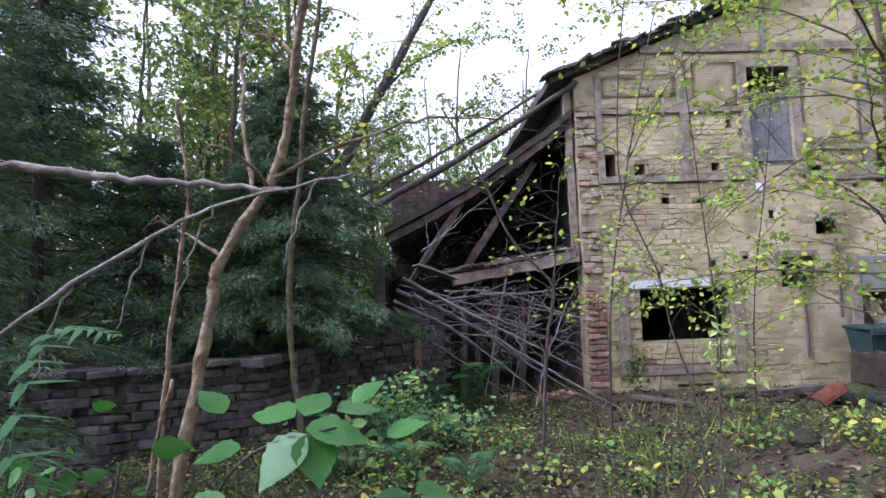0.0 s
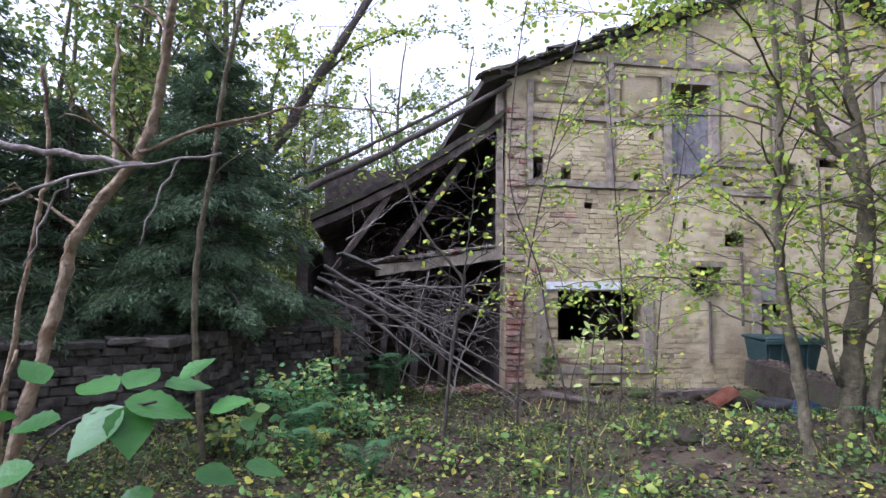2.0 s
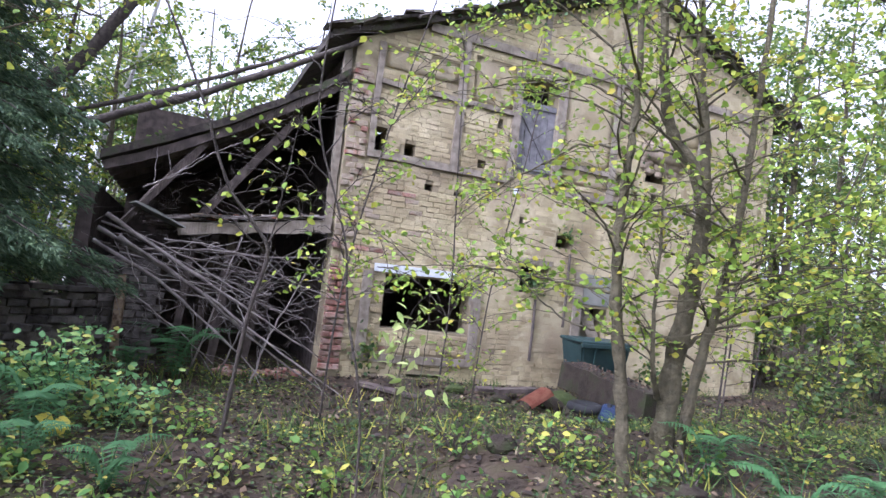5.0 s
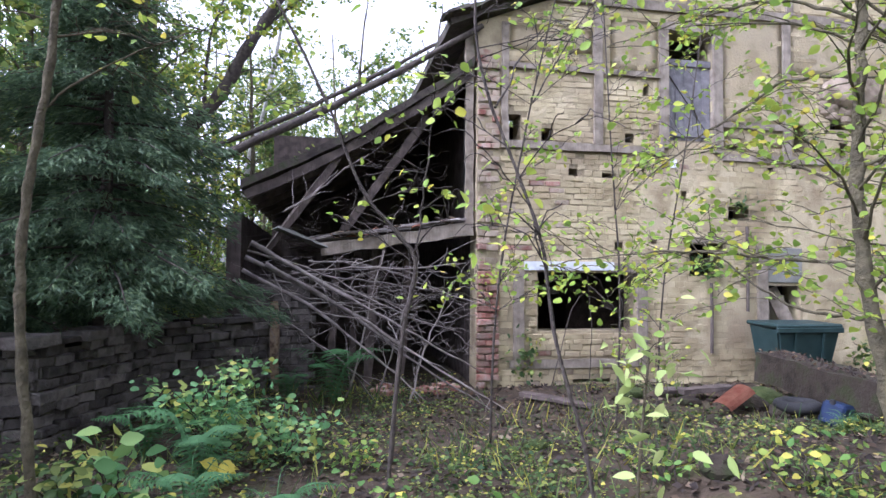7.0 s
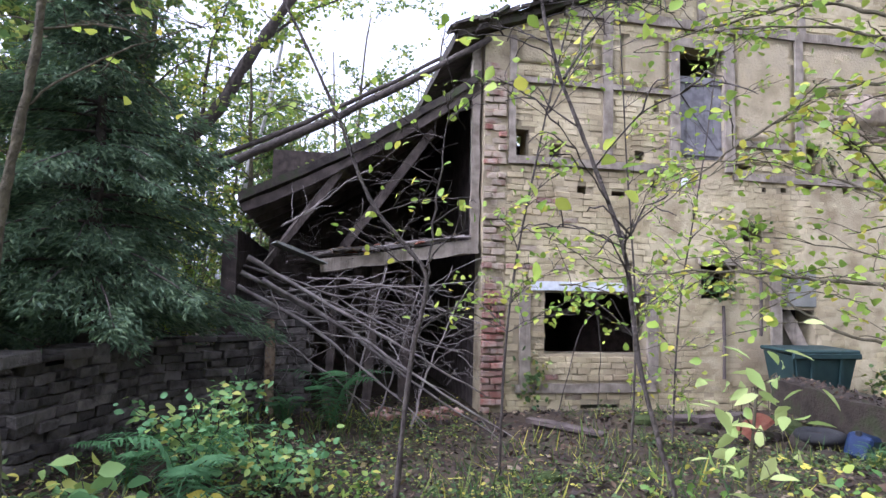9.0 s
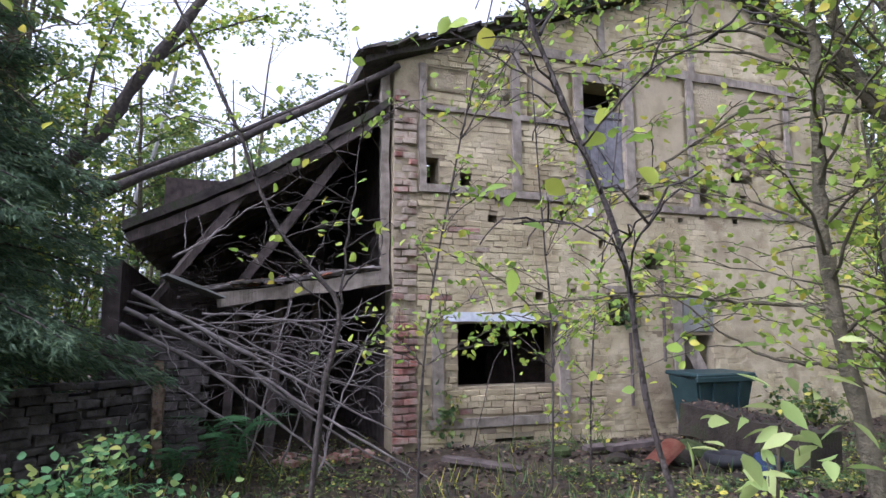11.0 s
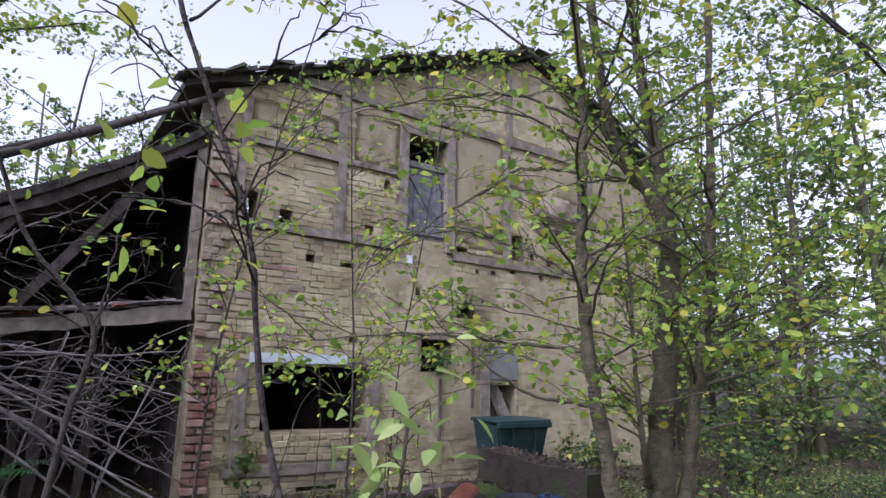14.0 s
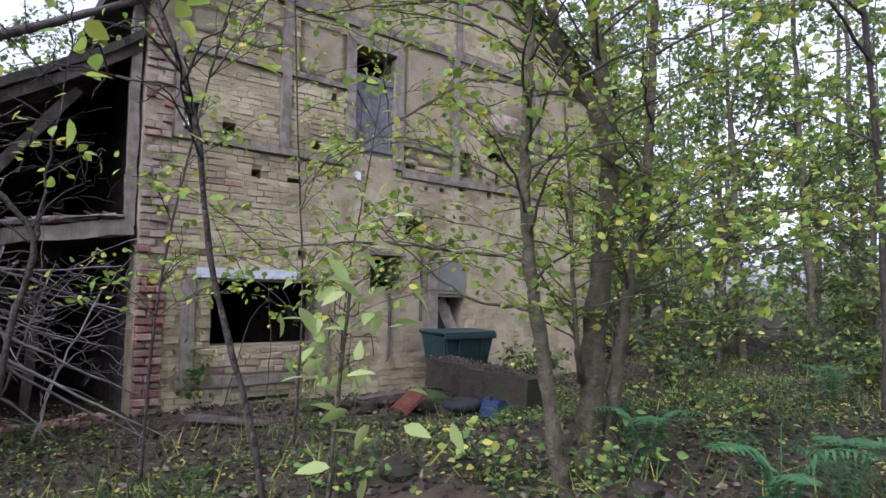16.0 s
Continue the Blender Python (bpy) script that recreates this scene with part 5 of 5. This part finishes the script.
shrub("elder_bush", "bright green low bush with yellowing leaves by the wall", (-3.1, -3.0), 0.72, 0.85, 760, 0.08, M_ELDER, 3, stems=18)
shrub("elder_bush", "green and yellow low bush in the clearing", (-2.55, -3.3), 0.5, 0.5, 420, 0.075, M_ELDER, 4, stems=14)
shrub("seedling_clump", "bright green lobed leaves growing low in the clearing", (-3.55, -4.3), 0.28, 0.5, 60, 0.15, M_ELDER, 61, stems=6)
for k, (x, y, rr, h) in enumerate(((-3.2, -4.9, 0.3, 0.3), (-1.7, -4.9, 0.35, 0.3), (-0.2, -5.7, 0.35, 0.25), (0.9, -5.4, 0.4, 0.35), (-2.3, -6.0, 0.3, 0.25), (-1.1, -5.2, 0.3, 0.22), (-3.3, -6.4, 0.3, 0.35), (2.4, -5.3, 0.4, 0.35), (-2.7, -5.6, 0.35, 0.3), (-0.9, -6.1, 0.3, 0.25), (0.3, -4.6, 0.4, 0.3), (1.6, -6.0, 0.4, 0.4), (3.4, -5.6, 0.5, 0.45), (-1.9, -3.6, 0.35, 0.28), (4.6, -4.6, 0.5, 0.4))):
    shrub("seedling_clump", "low clump of green and yellow seedlings among fallen leaves", (x, y), rr, h, 90, 0.07, M_SEEDLING, 62 + k, stems=9)
shrub("woodland_bush", "tall yellow-green bush behind the shed", (-4.5, 2.0), 1.3, 4.4, 1300, 0.1, M_LEAF, 131, stems=26)
shrub("woodland_bush", "tall yellow-green bush behind the shed", (-5.9, 3.4), 1.7, 5.8, 1700, 0.11, M_LEAF, 132, stems=30)
shrub("nettle_patch", "dark green nettles growing at the wall foot", (-3.72, -8.98), 0.34, 1.3, 260, 0.075, M_BRAMBLE, 6, stems=14)
shrub("nettle_patch", "dark green nettles growing at the wall foot", (-4.25, -8.45), 0.42, 1.3, 300, 0.075, M_BRAMBLE, 7, stems=14)
shrub("nettle_patch", "dark green nettles growing at the wall foot", (-3.42, -8.72), 0.3, 1.0, 170, 0.07, M_BRAMBLE, 9, stems=10)
shrub("bramble", "low green bramble near the path", (-3.9, -4.2), 0.6, 0.45, 160, 0.1, M_LEAF_UNDER, 8, stems=9)
for k, (x, y, rr, h) in enumerate(((7.0, -3.2, 1.1, 1.2), (9.0, -1.6, 1.3, 1.7), (10.6, -3.6, 1.3, 1.5), (8.2, -5.4, 0.9, 0.8), (12.0, -1.0, 1.5, 2.0), (11.5, -6.0, 1.2, 1.2), (10.2, 0.6, 1.2, 2.4), (13.5, -4.0, 1.5, 1.8), (6.3, -1.0, 0.7, 0.8))):
    shrub("woodland_bush", "leafy green bush at the edge of the wood", (x, y), rr, h, 420, 0.11, M_LEAF_UNDER, 30 + k, stems=16)


def leaf_blade(name, at, along, normal, size, mat, parent):
    """A large single leaf with a folded midrib and toothed edge."""
    along, normal = Vector(along).normalized(), Vector(normal).normalized()
    side = normal.cross(along).normalized()
    nn = along.cross(side)
    bm = bmesh.new()
    n = 12
    mid, lf, rt = [], [], []
    for i in range(n + 1):
        u = i / n
        w = 0.42 * math.sin(math.pi * u ** 0.8) * (1 - 0.25 * u) * (1 + 0.07 * (i % 2))
        c = Vector(at) + along * size * u - nn * size * 0.18 * u * u
        mid.append(bm.verts.new(c))
        lf.append(bm.verts.new(c + side * w * size + nn * size * (0.1 * w + 0.02 * (i % 2))))
        rt.append(bm.verts.new(c - side * w * size + nn * size * (0.1 * w + 0.02 * (i % 2))))
    for i in range(n):
        bm.faces.new([mid[i], mid[i + 1], lf[i + 1], lf[i]])
        bm.faces.new([mid[i], rt[i], rt[i + 1], mid[i + 1]])
    bmesh.ops.remove_doubles(bm, verts=bm.verts[:], dist=1e-5)
    return part(name, bm, mat, parent, smooth=True)


bramble = thing("bramble_spray", "large glossy green bramble leaves on an arching stem", "bramble")
cane = smooth_path([(-3.6, -8.5, -0.05), (-3.54, -8.57, 0.55), (-3.49, -8.75, 0.9), (-3.29, -8.95, 1.25), (-3.06, -8.98, 1.33)], 0.006, 0.003, 6)
v, f = tube_arrays([cane], 6)
mesh_object("cane", v, f, M_BARK_DARK, bramble, smooth=True)
for p, d, s in (((-3.13, -8.98, 1.32), (-0.55, -0.45, -0.5), 0.15), ((-3.12, -8.98, 1.32), (0.25, -0.6, -0.55), 0.13), ((-3.13, -8.98, 1.33), (0.9, 0.1, -0.12), 0.155),
                ((-3.16, -8.94, 1.35), (-0.7, 0.3, 0.12), 0.125), ((-3.14, -8.93, 1.35), (0.25, 0.6, 0.35), 0.115), ((-3.07, -8.89, 1.35), (0.9, 0.5, 0.05), 0.12),
                ((-3.29, -8.91, 1.28), (-0.9, -0.1, -0.1), 0.115), ((-2.98, -8.93, 1.16), (0.8, -0.2, -0.1), 0.105), ((-2.89, -8.79, 1.13), (0.9, 0.2, -0.15), 0.11),
                ((-3.03, -8.91, 1.37), (0.6, 0.2, 0.5), 0.095), ((-3.33, -8.91, 1.36), (-0.4, 0.2, 0.4), 0.095), ((-3.3, -9.0, 1.2), (-0.7, -0.4, -0.2), 0.11),
                ((-3.05, -9.0, 1.14), (-0.6, -0.3, -0.3), 0.11), ((-2.95, -8.95, 1.3), (0.7, 0.0, 0.3), 0.1)):
    leaf_blade("leaf", p, d, (random.uniform(-.2, .2), -0.35, 1), s, M_BRAMBLE, bramble)


def fern(at, size, seed, fronds=7, spread=0.8, rise=0.62, label="arching green fern on the forest floor"):
    r = random.Random(seed)
    ob = thing("fern", label, "fern", group="ferns")
    x, y = at
    z = ground_z(x, y)
    for k in range(fronds):
        a = 6.28 * k / fronds + r.uniform(-.4, .4)
        d = Vector((math.cos(a), math.sin(a), 0))
        ln = size * r.uniform(0.7, 1.1)
        pos, al, sz, nr = [], [], [], []
        spine = smooth_path([(x, y, z), Vector((x, y, z)) + d * ln * spread * 0.36 + Vector((0, 0, ln * rise * 0.92)), Vector((x, y, z)) + d * ln * spread + Vector((0, 0, ln * rise))], 0.005, 0.002, 11)
        side = Vector((-d.y, d.x, 0))
        for i in range(3, len(spine)):
            u = i / len(spine)
            w = size * 0.24 * math.sin(math.pi * min(1, 0.15 + u * 0.83))
            for sg in (-1, 1):
                pos.append(spine[i][0])
                al.append(side * sg + d * r.uniform(0.25, 0.5) + Vector((0, 0, r.uniform(-0.35, -0.05))))
                sz.append(w)
                nr.append(Vector((0, 0, 1)) + d * 0.3)
        fr = leaf_mesh("frond", pos, al, nr, sz, (np.array([(0, -.06, 0), (0, .06, 0), (.35, .065, .01), (.75, .035, 0), (1, 0, -.06), (.75, -.035, 0), (.35, -.065, .01)], float), [(0, 1, 2, 6), (6, 2, 3, 5), (5, 3, 4)]), M_FERN, ob)
        v, f = tube_arrays([spine], 5)
        mesh_object("rib", v, f, M_FERN, fr)
    return ob


for k, (x, y, s) in enumerate(((-3.1, -3.8, 0.85), (-2.05, -0.8, 0.95), (1.5, -6.95, 0.62), (2.3, -7.0, 0.6), (-2.6, -0.8, 0.55), (3.0, -3.4, 0.3), (-3.7, -3.0, 0.6), (6.2, -5.6, 0.6), (-2.45, -5.1, 0.5), (-3.0, -4.7, 0.55), (1.9, -5.9, 0.6))):
    fern((x, y), s, k, 8, 0.72, 0.72)
fern((-4.12, -8.6), 0.8, 40, 8, 0.5, 1.85, "tall green bracken fern by the stems")

big_leaf = thing("yellow_leaf", "big crumpled yellow autumn leaf on the ground", "leaf")
for k in range(5):
    a = -1.9 + 0.95 * k
    leaf_blade("lobe", (-2.94, -3.95, 0.14), (math.cos(a), 0.3 * math.sin(a), 0.45 * math.cos(k) - 0.2), (0.1, -0.8, 0.6), 0.15, M_LEAF_YELLOW, big_leaf)
yl = scatter(110, -3.5, 6, -9, -2.5, open_ground)
for k, (x, y) in enumerate(yl[:26]):
    ob = thing("fallen_leaf", "single bright yellow leaf lying on the ground", "leaf", group="bright fallen leaves")
    leaf_blade("blade", (x, y, ground_z(x, y) + 0.05), (random.uniform(-1, 1), random.uniform(-1, 1), 0.1), (random.uniform(-.4, .4), random.uniform(-.6, .1), 1), random.uniform(0.09, 0.15), M_LEAF_YELLOW, ob)

# torn wire mesh in the big window
mesh_thing = thing("wire_mesh", "torn rusty wire mesh hanging in the broken window", "wire mesh")
for k in range(26):
    for sg in (-1, 1):
        u = 1.35 + 0.055 * k
        x_lo, x_hi = u, u + sg * 0.62
        if not 1.45 < x_lo < 2.52:
            continue
        x_hi = min(max(x_hi, 1.45), 2.52)
        zz = 0.8 + 0.8 * abs(x_hi - x_lo) / 0.62
        v, f = tube_arrays([[((x_lo, 0.2, 0.8), 0.0014), (((x_lo + x_hi) / 2, 0.21, (0.8 + zz) / 2), 0.0014), ((x_hi, 0.2, zz), 0.0014)]], 4)
        mesh_object("wire", v, f, M_WIRE, mesh_thing)
for k, (p0, p1, p2) in enumerate((((1.3, -0.05, 0.6), (1.45, -0.1, 1.1), (1.75, -0.1, 1.4)), ((1.7, -0.15, 0.0), (1.72, -0.15, 0.8), (1.68, -0.12, 1.6)))):
    tw = thing("dry_stalk", "thin dry stalk standing before the window", "stalk", group="dry stalks")
    v, f = tube_arrays([smooth_path([p0 if k else (1.1, -0.1, -0.1), p1, p2], 0.008, 0.004, 6, 0.01, k)], 5)
    mesh_object("stalk", v, f, M_BARK_DARK, tw)

# ivy on the wall, in the openings and along the verge of the roof
iv = []
for cx, cz, sx, sz_, n in ((3.72, 1.75, .26, .16, 80), (4.3, 2.78, .18, .12, 35), (0.75, 0.35, .2, .35, 90), (5.6, 3.9, .3, .2, 40), (6.2, 4.7, .5, .3, 60)):
    for _ in range(n):
        iv.append((random.gauss(cx, sx * .6), random.uniform(-0.1, -0.02), random.gauss(cz, sz_ * .6)))
for _ in range(1500):
    x = random.uniform(1.5, 9.8)
    iv.append((x, random.uniform(-0.35, 0.4), rake(x) + random.gauss(0.16, 0.13) - (0.25 if random.random() < 0.3 else 0)))
tagged(leaf_mesh("ivy", iv, random_dirs(len(iv), -0.4), random_dirs(len(iv)) + np.array([0, -1.0, 0.5]), rng.uniform(0.05, 0.1, len(iv)), LEAF_FINE, M_LEAF_UNDER), "green ivy hanging on the wall and roof edge", "ivy", kind="stuff")

# ---- bricks of the gable wall ----
M_QUOIN = material("stained_corner_brick", (0.24, 0.185, 0.13), (0.35, 0.29, 0.21), 5.0, 0.93, 0.8, 60, rand=0.2, third=(0.24, 0.14, 0.10))
OCHRE_SHAPES = [brick_mesh("brick", 0.236, 0.08, 0.05, M_OCHRE, 60 + k) for k in range(8)]
OCHRE_BARE = [brick_mesh("bare_brick", 0.236, 0.076, 0.05, M_RED if k % 3 == 0 else M_QUOIN, 90 + k) for k in range(6)]
OCHRE_HALF = [brick_mesh("half_brick", 0.13, 0.08, 0.05, M_OCHRE, 70 + k) for k in range(5)]
QUOIN_A = [brick_mesh("quoin_brick", 0.2, 0.085, 0.1, M_QUOIN, 80 + k) for k in range(5)]
QUOIN_B = [brick_mesh("quoin_half", 0.115, 0.085, 0.1, M_QUOIN, 85 + k) for k in range(5)]
for row in range(52):
    z = -0.2 + 0.1 * row
    red = z < 1.68
    flip = row % 2
    for k, (cx, long_) in enumerate(((0.105, True), (0.27, False)) if flip else ((0.06, False), (0.225, True))):
        if random.random() < 0.07:
            continue
        me = random.choice((RED_SHAPES if long_ else RED_SHORT) if red or random.random() < 0.07 else (QUOIN_A if long_ else QUOIN_B))
        lay("quoin_brick", me, wall_gable, (cx, (0.02 if red else 0.035) + random.uniform(-0.035, 0.04), z + random.uniform(-0.006, 0.006)), random.uniform(-0.12, 0.12), 0, random.uniform(-0.06, 0.06))
# coat of old limewash over the bricks, fallen away in patches
def washed(x, z):
    """Above 0 where the coat still holds."""
    v = 0.75 * noise.noise((x * 0.75, z * 0.75, 5.0)) + 0.45 * noise.noise((x * 2.1, z * 2.1, 9.0)) + 0.3 * noise.noise((x * 5.5, z * 5.5, 1.0))
    v += 0.24 * ease(x - 1.6, 2.0) - 0.45 * (1 - ease(x - 0.3, 1.2))
    if z > 3.6:
        v -= 0.3 * (1 - ease(x - 2.4, 1.2))
    if z < 0.5:
        v -= 0.45 * (0.5 - z) * 2
    return v


STEP = 0.055
cells = {}
SKIP = OPENINGS + TIMBER_BOXES + HOLLOW
for i in range(int(WALL_R / STEP)):
    for j in range(int(7.6 / STEP)):
        x, z = (i + 0.5) * STEP, -0.1 + (j + 0.5) * STEP
        if x < 0.36 or z + 0.08 > rake(x) or blocked(x - 0.02, x + 0.02, z - 0.02, z + 0.02, SKIP) or any(p[0] < x < p[1] and p[2] < z < p[3] for p in PANELS):
            continue
        if washed(x, z) > 0:
            cells[i, j] = True
corner, cv, cf = {}, [], []
for i, j in cells:
    ring = []
    for a, b in ((i, j), (i + 1, j), (i + 1, j + 1), (i, j + 1)):
        if (a, b) not in corner:
            inside = all(q in cells for q in ((a, b), (a - 1, b), (a, b - 1), (a - 1, b - 1)))
            x, z = a * STEP, -0.1 + b * STEP
            y = 0.0035 + 0.006 * noise.noise((x * 3.0, z * 9.0, 2.0)) + 0.004 * noise.noise((x * 9.0, z * 14.0, 6.0)) if inside else 0.02
            corner[a, b] = len(cv)
            cv.append((x + 0.016 * noise.noise((x * 9, z * 9, 0.3)), y, z + 0.016 * noise.noise((x * 9, z * 9, 7.3))))
        ring.append(corner[a, b])
    cf.append(ring)
mesh_object("limewash_coat", cv, cf, M_WASH, wall_gable, "thin cracked coat of cream limewash", smooth=True)
near_n = 0
joined = bmesh.new()
z = -0.24
courses = []
while z < 7.6:
    h = 0.088 if z < 3.5 else 0.084
    courses.append((z, h))
    z += h
for row, (z_row, h) in enumerate(courses):
    x = 0.34 - (row % 2) * 0.13
    while x < WALL_R - 0.02:
        w = random.choice((0.14, 0.17, 0.2, 0.22, 0.25, 0.25, 0.25))
        z = z_row
        xa, xb = max(x, 0.345), min(x + w, WALL_R)
        x += w
        if xb - xa < 0.1:
            continue
        cut = [b for b in OPENINGS + TIMBER_BOXES + HOLLOW if xb > b[0] + 0.01 and xa < b[1] - 0.01 and z + h > b[2] + 0.015 and z < b[3] - 0.015]
        if cut:
            if len(cut) == 1 and cut[0][0] - xa > 0.12:
                xb = cut[0][0]
            elif len(cut) == 1 and xb - cut[0][1] > 0.12:
                xa = cut[0][1]
            else:
                continue
        mx, mz = (xa + xb) / 2, z + h / 2
        if mz + 0.06 > min(rake(xa), rake(xb)) - 0.03 or random.random() < 0.012:
            continue
        if any(mx > b[0] and mx < b[1] and mz > b[2] and mz < b[3] for b in PLASTER):
            continue
        flat = noise.noise((mx * 0.8, mz * 0.8, 2.0)) + 0.6 * noise.noise((mx * 2.3, mz * 2.3, 7.0))
        y = 0.021 - 0.019 * max(0.0, flat + 0.27 + 0.3 * (mx < 1.5) - 0.25 * (1.9 < mz < 3.3) - 0.25 * (mx > 4.6)) + random.uniform(-0.005, 0.005)
        z += 0.02 * noise.noise((mx * 1.2, row * 0.35, 3.0))
        ww = xb - xa
        if mx < 3.4 and mz < 3.45 and near_n < 295 and (0.235 < ww < 0.26 or ww < 0.15) and y < 0.021:
            ob = lay("brick", random.choice((OCHRE_BARE if random.random() < 0.06 + 0.5 * (mx < 1.4) * (mz < 3.0) * (flat > -0.1) else OCHRE_SHAPES) if ww > 0.2 else OCHRE_HALF), wall_gable, (mx, y + 0.012, z + h / 2), random.uniform(-0.04, 0.04), 0, random.uniform(-0.045, 0.045))
            near_n += 1
        else:
            add_box(joined, xa + 0.004, xb - 0.004, y - 0.013, 0.06, z + 0.002 + random.uniform(0, 0.007), z + h - 0.002 - random.uniform(0, 0.007), 0.01, row * 97 + int(x * 10))
tagged(part("far_bricks", joined, M_OCHRE_FAR, wall_gable), kind="stuff")
